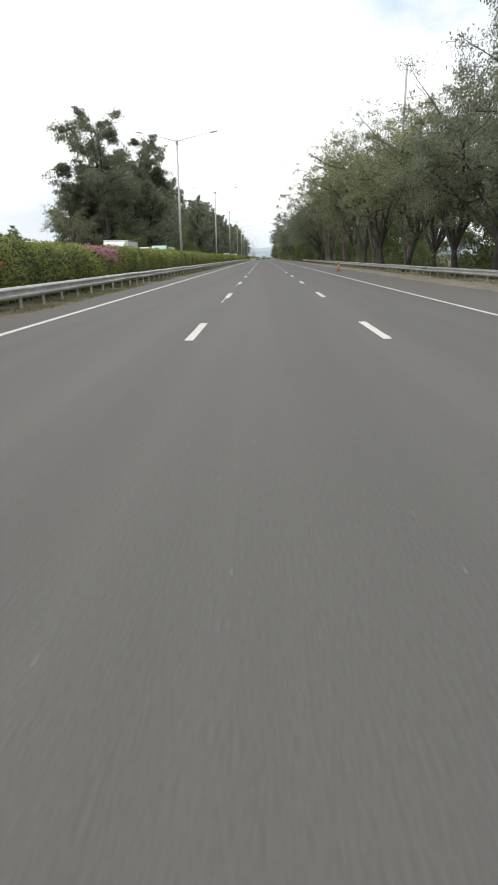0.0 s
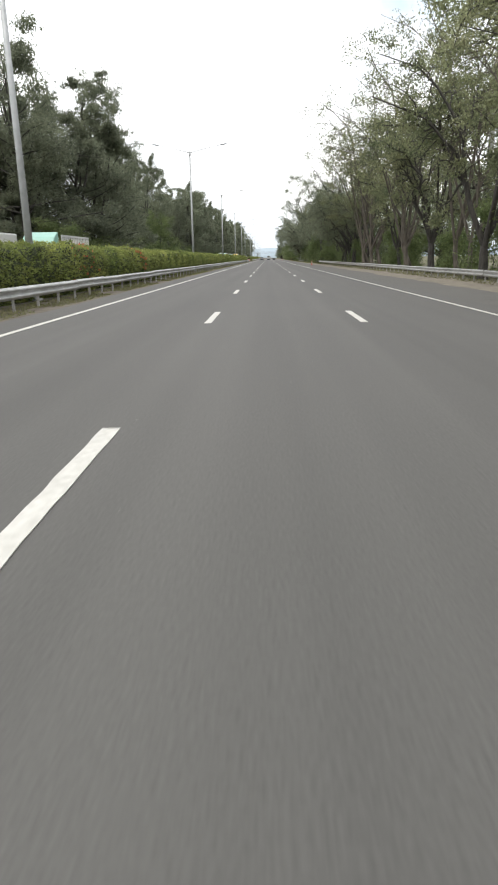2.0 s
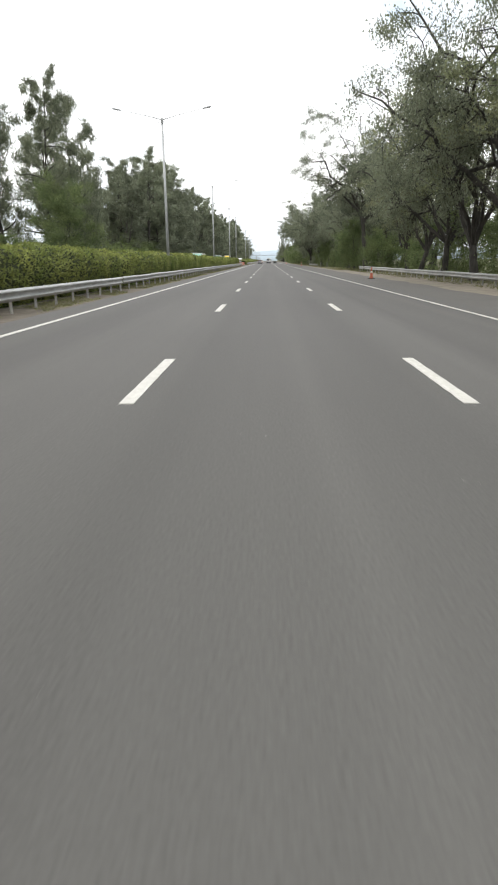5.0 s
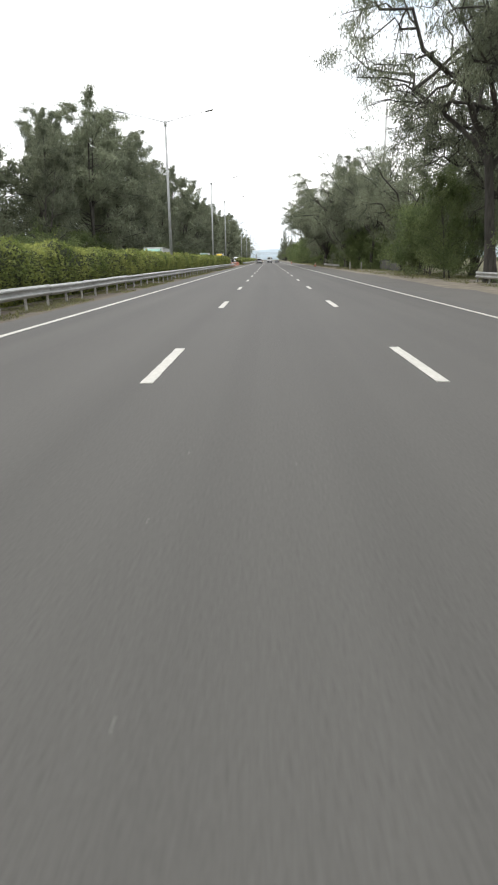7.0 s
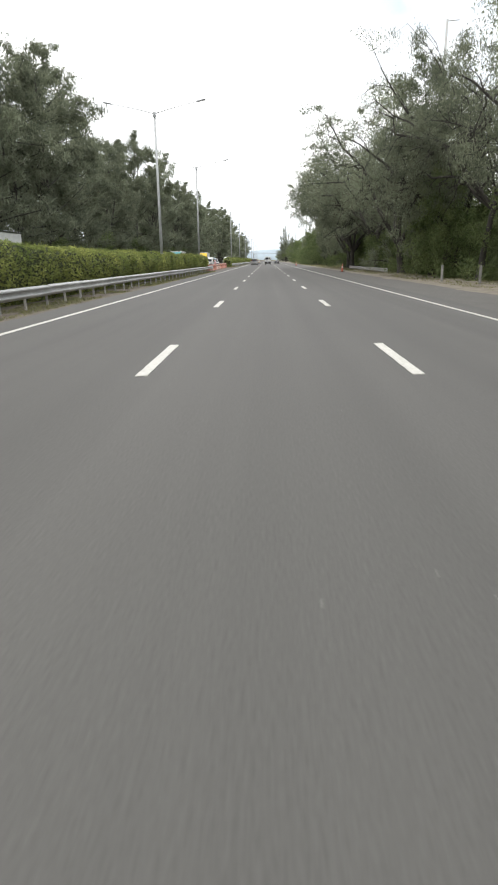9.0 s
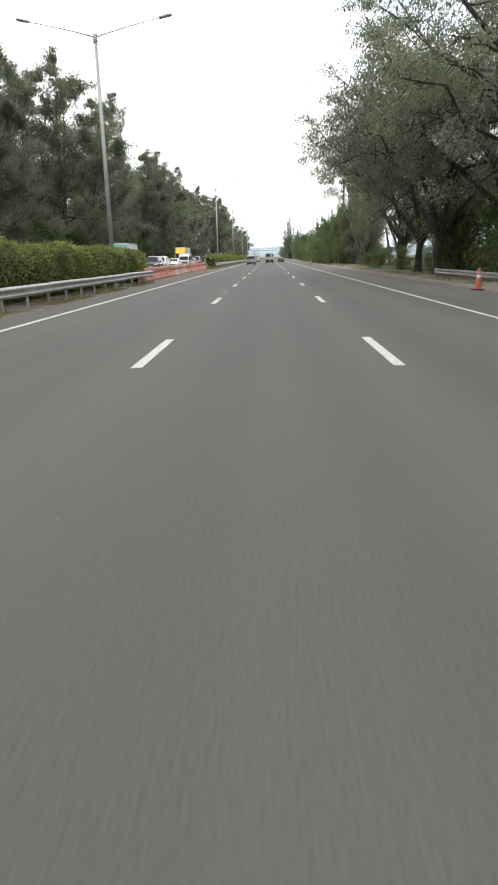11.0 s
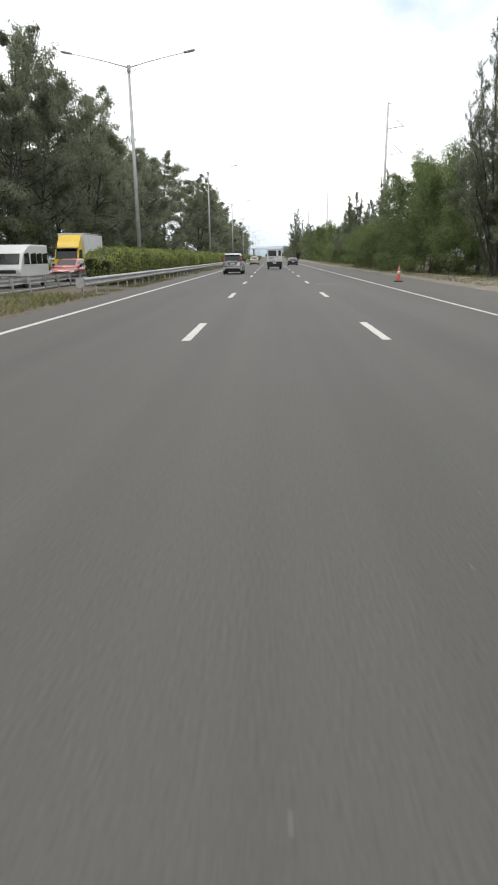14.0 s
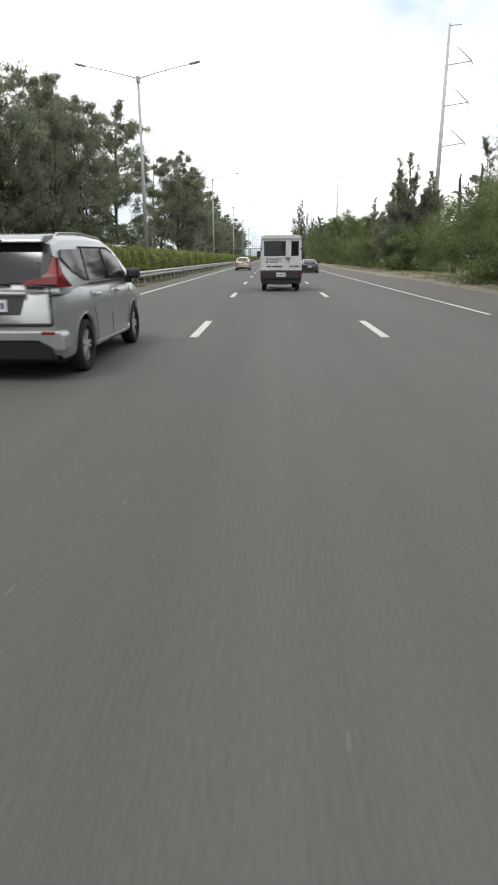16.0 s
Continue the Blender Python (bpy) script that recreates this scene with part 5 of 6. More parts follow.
def car(name, label, category, paint, half, length, deck, roof, belt, sill, axles, r, roof_in, windows, rear_glass, screen, lamps, plan=None, rim=None, extra=None, mirror_y=None, glass=None):
    """A car heading along +y. deck and roof are side profiles (y, z); windows are outlines in the side plane."""
    base = tagged(new(name), label, category, group="vehicles on the expressway")
    back, front = -length / 2, length / 2
    plan = plan or [(back, 0.80), (back + 0.06, 0.88), (back + 0.25, 0.95), (back + 0.8, 1.0), (front - 0.9, 1.0), (front - 0.35, 0.94), (front - 0.1, 0.84), (front, 0.70)]
    ys = sorted({*np.linspace(back, front, 60).tolist(), *[a + d for a in axles for d in np.linspace(-r - 0.07, r + 0.07, 17)], back + 0.02, back + 0.06, front - 0.02, front - 0.06})
    col = lambda table, y: float(np.interp(y, [p[0] for p in table], [p[1] for p in table]))
    sections = []
    for y in ys:
        w, top, low = half * col(plan, y), col(deck, y), sill + 0.05 * (abs(y) > length / 2 - 0.12)
        for a in axles:
            if abs(y - a) < r + 0.07:
                low = max(low, r + math.sqrt(max(0, (r + 0.06) ** 2 - (y - a) ** 2)))
        low = min(low, top - 0.12)
        h = top - sill
        rise = lambda f, k: max(low + 0.014 * k, sill + f * h)
        lip = 0.012 * (low > sill + 0.06)
        sections.append([(w * 0.95, y, low), (w * 0.985 + lip, y, rise(0.06, 1)), (w * 0.972 + lip, y, rise(0.16, 2)), (w * 0.978, y, rise(0.36, 4)), (w * 0.998, y, rise(0.60, 6)), (w, y, rise(0.74, 7)), (w * 0.978, y, rise(0.79, 8)), (w * 0.972, y, top - 0.07 * h), (w * 0.915, y, top - 0.015 * h), (w * 0.6, y, top + 0.008), (0, y, top + 0.014)])
    put("body", mesh_from("body", *skin(sections), paint, smooth=True), base)
    part("underbody", box_bm(-half * 0.86, half * 0.86, back + 0.15, front - 0.2, sill - 0.06, min(sill + 0.4, belt - 0.2), 0.03), UNDER, base, "dark underside")
    top_z = max(z for _, z in roof)
    wide = lambda z: half * 0.945 + (roof_in - half * 0.945) * max(0.0, z - belt) / (top_z - belt)
    cabin = []
    for y in sorted({*np.linspace(roof[0][0], roof[-1][0], 40).tolist(), *[p[0] for p in roof]}):
        z = max(col(roof, y), belt - 0.02)
        low = belt - 0.06
        cabin.append([(wide(low), y, low), (wide(low + (z - low) * 0.4), y, low + (z - low) * 0.4), (wide(z) + 0.0, y, low + (z - low) * 0.88), (wide(z) - 0.045, y, z - 0.02 * (z - low)), (wide(z) * 0.65, y, z + 0.012), (0, y, z + 0.02)])
    put("cabin", mesh_from("cabin", *skin(cabin), paint, smooth=True), base)
    glass = glass or TINT
    for outline in windows:
        for s in (1, -1):
            slab([(s * (wide(z) + 0.004), y, z) for y, z in outline], 0.012, glass, "side_window", base)
    for pane_name, pane in (("rear_window", rear_glass), ("windscreen", screen)):
        if pane:
            (xa, ya, za), (xb, yb, zb) = pane
            slab([(-xa, ya, za), (xa, ya, za), (xb, yb, zb), (-xb, yb, zb)], 0.018, glass, pane_name, base)
    for i, a in enumerate(axles):
        for s in (1, -1):
            wheel(base, s * (half - 0.115), a, r, 0.21, s, rim or ALLOY)
    for lamp_name, mat, outline, x0, x1 in lamps:
        for s in (1, -1):
            part(lamp_name, prism_bm(outline, min(s * x0, s * x1), max(s * x0, s * x1), "x", 0.012), mat, base)
    if mirror_y is not None:
        for s in (1, -1):
            mir = part("side_mirror", box_bm(s * (half + 0.09) - 0.11, s * (half + 0.09) + 0.11, mirror_y - 0.09, mirror_y + 0.07, belt + 0.02, belt + 0.19, 0.05, 3), TRIM if paint is not WHITE_PAINT else paint, base, smooth=True)
            part("stem", box_bm(s * half - 0.06, s * half + 0.06, mirror_y - 0.03, mirror_y + 0.03, belt - 0.05, belt + 0.06, 0.015), TRIM, mir)
    if extra:
        extra(base)
    return base


def mpv_extra(base):
    part("bumper_insert", prism_bm([(-0.66, 0.40), (-0.55, 0.47), (0.55, 0.47), (0.66, 0.40), (0.74, 0.22), (-0.74, 0.22)], -2.256, -2.1, "y", 0.02), UNDER, base, "black arched lower bumper insert")
    part("bumper", prism_bm([(-0.80, 0.56), (0.80, 0.56), (0.845, 0.50), (0.85, 0.33), (0.76, 0.31), (0.64, 0.42), (0.54, 0.475), (-0.54, 0.475), (-0.64, 0.42), (-0.76, 0.31), (-0.85, 0.33), (-0.845, 0.50)], -2.27, -2.02, "y", 0.025), SILVER, base, smooth=False)
    part("tailgate_line", box_bm(-0.70, 0.70, -2.262, -2.22, 0.595, 0.635, 0.008), TRIM, base, "dark gap below the tailgate")
    # raised panel; its darker grey imitates the shade of a plate recess
    part("plate_recess", prism_bm([(-0.42, 0.94), (0.42, 0.94), (0.34, 0.70), (-0.34, 0.70)], -2.250, -2.2, "y", 0.01), GREY_PAINT, base)
    part("plate_hood", box_bm(-0.44, 0.44, -2.275, -2.2, 0.925, 0.965, 0.015), SILVER, base)
    part("spoiler", prism_bm([(-2.13, 1.585), (-1.72, 1.635), (-1.70, 1.70), (-2.02, 1.675), (-2.12, 1.62)], -0.63, 0.63, "x", 0.015), SILVER, base)
    part("brake_light", box_bm(-0.17, 0.17, -2.128, -2.06, 1.595, 1.618, 0.006), RED_LENS, base, "red high brake light")
    part("wiper", box_bm(-0.35, 0.25, -2.262, -2.22, 1.09, 1.11, 0.006), TRIM, base)
    for s in (1, -1):
        part("reflector", box_bm(s * 0.66 - 0.085, s * 0.66 + 0.085, -2.278, -2.2, 0.515, 0.55, 0.01), RED_LENS, base, "small red bumper reflector")
        part("roof_rail", prism_bm([(-1.60, 1.70), (-1.45, 1.755), (-0.6, 1.785), (0.3, 1.75), (0.45, 1.70), (0.3, 1.71), (-0.6, 1.75), (-1.42, 1.72)], s * 0.57, s * 0.605, "x", 0.006), SILVER, base)
        part("rain_visor", prism_bm([(-1.02, 1.565), (0.30, 1.575), (0.80, 1.47), (1.06, 1.30), (1.02, 1.29), (0.74, 1.415), (0.26, 1.515), (-1.02, 1.505)], s * 0.678, s * 0.712, "x"), TRIM, base)
        part("belt_moulding", box_bm(s * 0.846 - 0.010, s * 0.846 + 0.010, -1.10, 1.12, 1.045, 1.062), TRIM, base)
        part("sill_strip", prism_bm([(-0.98, 0.285), (0.88, 0.285), (1.0, 0.37), (0.93, 0.37), (0.84, 0.315), (-0.98, 0.315)], s * 0.842, s * 0.868, "x", 0.005), CHROME, base, "bright strip along the sill")
        for y in (-0.86, 0.24):
            part("door_handle", box_bm(s * 0.880 - 0.022, s * 0.880 + 0.022, y - 0.11, y + 0.11, 0.90, 0.935, 0.014), CHROME, base)
        for pts in ([(-1.10, 1.03), (-1.02, 0.80), (-0.95, 0.62), (-0.93, 0.34)], [(-0.10, 1.03), (-0.10, 0.34)], [(1.06, 1.0), (1.0, 0.6), (0.96, 0.36)]):
            vv, ff = [], []
            tube(vv, ff, [Vector((s * (0.866 if z < 0.5 else 0.874 if z < 0.95 else 0.856), y, z)) for y, z in pts], [0.004] * len(pts), 6)
            put("door_gap", mesh_from("door_gap", vv, ff, TRIM), base)
        slab([(s * 0.40, -2.262, 1.185), (s * 0.45, -2.262, 1.125), (s * 0.805, -2.225, 1.115), (s * 0.805, -2.19, 1.24), (s * 0.765, -2.085, 1.46), (s * 0.735, -2.085, 1.47), (s * 0.690, -2.18, 1.28), (s * 0.62, -2.22, 1.225)], 0.022, RED_LENS, "tail_light", base, "red tail light with slender upright blade")
        slab([(s * 0.805, -2.225, 1.115), (s * 0.872, -1.91, 1.115), (s * 0.850, -1.99, 1.17), (s * 0.815, -2.09, 1.28), (s * 0.770, -2.07, 1.45), (s * 0.805, -2.19, 1.24)], 0.020, RED_LENS, "tail_light_side", base, "red lamp wrapping the rear corner")
        slab([(s * 0.46, -2.278, 1.150), (s * 0.50, -2.278, 1.128), (s * 0.80, -2.244, 1.122), (s * 0.80, -2.244, 1.150)], 0.010, TINT, "lamp_shade_strip", base, "smoked strip under the tail light")
        part("tailgate_seam", box_bm(s * 0.712 - 0.006, s * 0.712 + 0.006, -2.243, -2.20, 0.68, 1.11), TRIM, base, "dark gap beside the tailgate")
        slab([(s * 0.690, -2.20, 1.20), (s * 0.720, -2.06, 1.44), (s * 0.672, -1.985, 1.56), (s * 0.60, -1.99, 1.56), (s * 0.62, -2.215, 1.16)], 0.016, TRIM, "pillar_cover", base, "gloss black rear pillar cover")
    plate(base, -2.262, 0.81, -1)
    raised = {"number_plate": 0.10, "plate_recess": 0.10, "plate_hood": 0.10, "tailgate_line": 0.07, "reflector": 0.06, "bumper": 0.06, "bumper_insert": 0.05, "door_handle": 0.06, "spoiler": 0.03, "brake_light": 0.03, "rain_visor": 0.03, "pillar_cover": 0.04, "belt_moulding": 0.07, "wiper": 0.06, "sill_strip": 0.02}
    for piece in base.children:
        for word, up in raised.items():
            if piece.name.split(".")[0] in (word, word + "_side"):
                piece.location.z += up


mpv = car(
    "silver_mpv", "silver family van with tall red tail lights", "car", SILVER, 0.875, 4.48,
    deck=[(-2.24, 1.13), (-1.2, 1.12), (0.9, 1.10), (1.4, 1.07), (2.0, 0.95), (2.18, 0.83), (2.24, 0.70)],
    roof=[(-2.24, 1.06), (-2.17, 1.24), (-2.04, 1.50), (-1.93, 1.64), (-1.6, 1.715), (-0.5, 1.75), (0.3, 1.715), (0.75, 1.61), (1.55, 1.09)],
    belt=1.10, sill=0.27, axles=(-1.40, 1.375), r=0.34, roof_in=0.67,
    windows=[[(-1.05, 1.16), (-0.14, 1.15), (-0.14, 1.575), (-0.98, 1.565)], [(-0.06, 1.15), (1.12, 1.15), (0.72, 1.46), (0.26, 1.56), (-0.06, 1.575)], [(-1.88, 1.45), (-1.62, 1.30), (-1.14, 1.16), (-1.06, 1.56), (-1.80, 1.54)]],
    rear_glass=((0.66, -2.225, 1.16), (0.60, -1.985, 1.605)), screen=((0.66, 1.36, 1.18), (0.55, 0.82, 1.58)),
    lamps=[("head_light", CLEAR_LENS, [(1.95, 0.74), (2.20, 0.72), (2.16, 0.84), (1.9, 0.88)], 0.50, 0.80)],
    extra=mpv_extra, mirror_y=1.0)
mpv.matrix_basis = pose(-3.62, 383.75, 0, 0, 0, -0.6)


def sedan_extra(base):
    part("bumper_insert", box_bm(-0.62, 0.62, -2.285, -2.15, 0.27, 0.40, 0.03), TRIM, base, "black lower bumper")
    part("boot_lip", box_bm(-0.62, 0.62, -2.27, -2.1, 1.00, 1.03, 0.012), CHAMPAGNE, base)
    part("light_bar", box_bm(-0.5, 0.5, -2.272, -2.2, 0.86, 0.885, 0.008), TRIM, base)
    plate(base, -2.275, 0.76, -1)
    for s in (1, -1):
        part("exhaust", box_bm(s * 0.52 - 0.08, s * 0.52 + 0.08, -2.295, -2.2, 0.30, 0.345, 0.012), CHROME, base)
        part("reflector", box_bm(s * 0.66 - 0.07, s * 0.66 + 0.07, -2.282, -2.15, 0.46, 0.49, 0.008), RED_LENS, base)


SEDAN_DECK = [(-2.25, 0.98), (-1.9, 1.03), (-1.2, 0.98), (1.0, 0.95), (1.9, 0.84), (2.18, 0.72), (2.25, 0.60)]
SEDAN_ROOF = [(-1.85, 0.96), (-1.1, 1.36), (-0.6, 1.45), (0.0, 1.47), (0.45, 1.41), (1.30, 0.93)]
SEDAN_WINDOWS = [[(-1.25, 1.02), (-0.32, 1.0), (-0.32, 1.35), (-0.85, 1.33)], [(-0.24, 1.0), (0.95, 0.99), (0.42, 1.33), (-0.24, 1.36)]]
SEDAN_LAMPS = [("tail_light", RED_LENS, [(-2.285, 0.83), (-1.95, 0.85), (-2.0, 0.93), (-2.25, 0.93)], 0.48, 0.845), ("head_light", CLEAR_LENS, [(1.95, 0.62), (2.23, 0.58), (2.2, 0.70), (1.9, 0.76)], 0.42, 0.80)]


def sedan(name, label, paint, extra=None):
    return car(name, label, "car", paint, 0.875, 4.5, SEDAN_DECK, SEDAN_ROOF, 0.96, 0.22, (-1.33, 1.32), 0.32, 0.60, SEDAN_WINDOWS, ((0.62, -1.70, 1.04), (0.50, -1.10, 1.365)), ((0.64, 1.12, 1.03), (0.52, 0.52, 1.38)), SEDAN_LAMPS, extra=extra, mirror_y=0.75)


def front_extra(z, y, wide=0.5, plate_z=0.42):
    """Grille, lower intake and plate for a car seen from its nose."""
    def add(base):
        part("grille", box_bm(-wide, wide, y - 0.16, y + 0.012, z - 0.09, z + 0.07, 0.02), TRIM, base, "black front grille")
        part("lower_intake", box_bm(-wide * 1.15, wide * 1.15, y - 0.16, y + 0.01, 0.26, 0.38, 0.02), TRIM, base)
        plate(base, y + 0.022, plate_z, 1)
    return add


gold = sedan("champagne_sedan", "champagne coloured sedan driving ahead in the fast lane", CHAMPAGNE, sedan_extra)
gold.matrix_basis = pose(-3.55, 449.5, 0)


def coupe_extra(base):
    part("bumper_insert", box_bm(-0.55, 0.55, -1.965, -1.85, 0.25, 0.37, 0.03), TRIM, base)
    part("boot_lip", box_bm(-0.55, 0.55, -1.93, -1.75, 0.89, 0.915, 0.012), BLACK_PAINT, base)
    plate(base, -1.96, 0.58, -1)
    for s in (1, -1):
        part("exhaust", cyl_bm(0.04, 0.04, 0.15, Matrix.Translation((s * 0.5, -1.94, 0.29)) @ Matrix.Rotation(radians(90), 4, "X"), 12), CHROME, base)


coupe = car(
    "black_coupe", "small black sports coupe with red tail lamps driving ahead", "car", BLACK_PAINT, 0.865, 3.92,
    deck=[(-1.96, 0.84), (-1.7, 0.90), (-1.0, 0.86), (0.5, 0.84), (1.4, 0.78), (1.85, 0.64), (1.96, 0.52)],
    roof=[(-1.45, 0.84), (-0.95, 1.12), (-0.6, 1.22), (-0.1, 1.24), (0.25, 1.18), (0.85, 0.82)],
    belt=0.84, sill=0.18, axles=(-1.16, 1.15), r=0.315, roof_in=0.56,
    windows=[[(-0.5, 0.88), (0.62, 0.88), (0.22, 1.12), (-0.45, 1.15)]], rear_glass=((0.52, -1.30, 0.93), (0.44, -0.80, 1.175)), screen=((0.58, 0.72, 0.91), (0.48, 0.30, 1.15)),
    lamps=[("tail_light", RED_LENS, [(-1.97, 0.68), (-1.78, 0.68), (-1.80, 0.78), (-1.95, 0.78)], 0.48, 0.74), ("head_light", CLEAR_LENS, [(1.7, 0.55), (1.9, 0.52), (1.86, 0.6), (1.66, 0.64)], 0.5, 0.78)],
    extra=coupe_extra, mirror_y=0.45)
coupe.matrix_basis = pose(3.42, 436.0, 0)


def utility_van():
    """A square-backed passenger van seen from its rear doors."""
    van = tagged(new("white_utility_van"), "boxy white utility van with dark rear windows and black bumper", "van", group="vehicles on the expressway")
    shell = [(-0.90, 0.78), (0.90, 0.78), (0.905, 1.3), (0.875, 2.22), (0.84, 2.31), (0.70, 2.345), (-0.70, 2.345), (-0.84, 2.31), (-0.875, 2.22), (-0.905, 1.3)]
    part("body", prism_bm(shell, 0.0, 3.3, "y", 0.03), DUSTY_WHITE, van)
    part("roof_lip", prism_bm([(-0.885, 2.20), (0.885, 2.20), (0.86, 2.31), (0.70, 2.365), (-0.70, 2.365), (-0.86, 2.31)], -0.06, 0.20, "y", 0.02), DUSTY_WHITE, van)
    part("cab", prism_bm([(3.3, 0.5), (4.35, 0.5), (4.45, 0.75), (4.30, 1.15), (3.95, 1.25), (3.45, 1.95), (3.3, 1.98)], -0.80, 0.80, "x", 0.04), DUSTY_WHITE, van)
    slab([(-0.66, 3.92, 1.34), (0.66, 3.92, 1.34), (0.58, 3.55, 1.86), (-0.58, 3.55, 1.86)], 0.02, TINT, "windscreen", van)
    for x0, x1, n in ((-0.865, 0.30, "rear_door"), (0.315, 0.865, "rear_door")):
        door = part(n, prism_bm([(x0, 0.86), (x1, 0.86), (x1 * 0.985, 2.19), (x0 * 0.985, 2.19)], -0.022, 0.02, "y", 0.01), DUSTY_WHITE, van)
        wide = (x0 + 0.12, x1 - 0.10)
        part("window_seal", prism_bm([(wide[0], 1.50), (wide[1], 1.50), (wide[1], 2.12), (wide[0], 2.12)], -0.032, -0.01, "y", 0.02), TRIM, door, "black rubber window seal")
        part("window", prism_bm([(wide[0] + 0.03, 1.53), (wide[1] - 0.03, 1.53), (wide[1] - 0.03, 2.09), (wide[0] + 0.03, 2.09)], -0.040, -0.015, "y", 0.02), TINT, door, "dark tinted rear pane")
        part("hinge", box_bm((x0 if x0 < 0 else x1) - 0.03, (x0 if x0 < 0 else x1) + 0.03, -0.035, 0, 1.75, 1.83, 0.008), TRIM, door)
        part("moulding", box_bm(x0 + 0.02, x1 - 0.02, -0.032, -0.01, 1.17, 1.19, 0.004), DUSTY_WHITE, door)
    part("door_handle", box_bm(0.16, 0.42, -0.075, -0.02, 1.40, 1.44, 0.012), TRIM, van)
    part("latch", box_bm(0.29, 0.33, -0.06, -0.02, 1.28, 1.46, 0.01), CHROME, van)
    for k, (x0, x1, z) in enumerate(((-0.68, 0.08, 1.385), (-0.66, -0.02, 1.335), (-0.68, 0.05, 1.285), (-0.66, -0.12, 1.235))):
        for j in range(5):
            a, b = x0 + (x1 - x0) * j / 5, x0 + (x1 - x0) * (j + 0.78) / 5
            part("lettering_bar", box_bm(a, b, -0.026, -0.02, z - 0.014, z + 0.014), PLATE_BAR, van)
    for a, b in ((-0.62, -0.42), (-0.38, 0.06), (0.38, 0.52), (0.55, 0.80)):
        part("lettering_bar", box_bm(a, b, -0.026, -0.02, 1.03, 1.09), PLATE_BAR, van)
    part("bumper", box_bm(-0.90, 0.90, -0.20, 0.30, 0.52, 0.90, 0.04), TRIM, van, "large black rear bumper")
    part("bumper_skirt", prism_bm([(-0.9, 0.56), (0.9, 0.56), (0.86, 0.34), (0.45, 0.36), (0.28, 0.29), (-0.28, 0.29), (-0.45, 0.36), (-0.86, 0.34)], -0.12, 0.05, "y", 0.01), TRIM, van)
    for s in (1, -1):
        part("tail_light", box_bm(s * 0.79 - 0.07, s * 0.79 + 0.07, -0.205, -0.17, 0.74, 0.82, 0.012), RED_LENS, van, "dull red tail light")
        wheel(van, s * 0.74, 0.75, 0.33, 0.20, s, TRIM)
        wheel(van, s * 0.72, 3.75, 0.33, 0.20, s, TRIM)
        mir = part("side_mirror", box_bm(s * 1.03 - 0.09, s * 1.03 + 0.09, 3.55, 3.65, 1.45, 1.75, 0.03), TRIM, van)
        part("stem", box_bm(min(s * 0.78, s * 0.97), max(s * 0.78, s * 0.97), 3.58, 3.62, 1.5, 1.54), TRIM, mir)
        for k in range(3):
            slab([(s * 0.909, 0.35 + k * 0.95, 1.5), (s * 0.909, 1.2 + k * 0.95, 1.5), (s * 0.884, 1.2 + k * 0.95, 2.08), (s * 0.884, 0.35 + k * 0.95, 2.08)], 0.012, TINT, "side_window", van)
    part("underbody", box_bm(-0.66, 0.66, 0.1, 4.2, 0.36, 0.80, 0.03), UNDER, van, "dark chassis")
    part("axle", cyl_bm(0.06, 0.06, 1.3, Matrix.Translation((0, 0.75, 0.33)) @ Matrix.Rotation(radians(90), 4, "Y"), 10), UNDER, van)
    plate(van, -0.21, 0.72, -1, 0.40, 0.17)
    return van


utility_van().matrix_basis = pose(0.12, 402.0, 0)


# ---- oncoming traffic beyond the hedge ----
def suv(name, label, paint):
    return car(name, label, "car", paint, 0.92, 4.65,
               [(-2.32, 1.06), (1.0, 1.04), (1.7, 1.02), (2.15, 0.95), (2.32, 0.75)],
               [(-2.3, 1.0), (-2.1, 1.45), (-1.9, 1.66), (-1.2, 1.74), (0.1, 1.75), (0.5, 1.68), (1.25, 1.02)],
               1.03, 0.30, (-1.4, 1.42), 0.37, 0.66, [[(-1.1, 1.08), (-0.2, 1.08), (-0.2, 1.6), (-0.95, 1.6)], [(-0.12, 1.08), (0.95, 1.08), (0.5, 1.58), (-0.12, 1.6)], [(-1.95, 1.12), (-1.2, 1.08), (-1.05, 1.6), (-1.75, 1.6)]],
               ((0.68, -2.24, 1.12), (0.58, -2.0, 1.55)), ((0.70, 1.13, 1.12), (0.56, 0.62, 1.60)),
               [("head_light", CLEAR_LENS, [(2.0, 0.80), (2.30, 0.76), (2.27, 0.88), (1.95, 0.95)], 0.50, 0.86), ("tail_light", RED_LENS, [(-2.34, 0.9), (-2.1, 0.9), (-2.15, 1.1), (-2.3, 1.1)], 0.6, 0.89), ("fog_light", CLEAR_LENS, [(2.1, 0.46), (2.3, 0.46), (2.28, 0.54), (2.1, 0.54)], 0.62, 0.78)],
               extra=front_extra(0.78, 2.30, 0.48, 0.55), mirror_y=0.85)


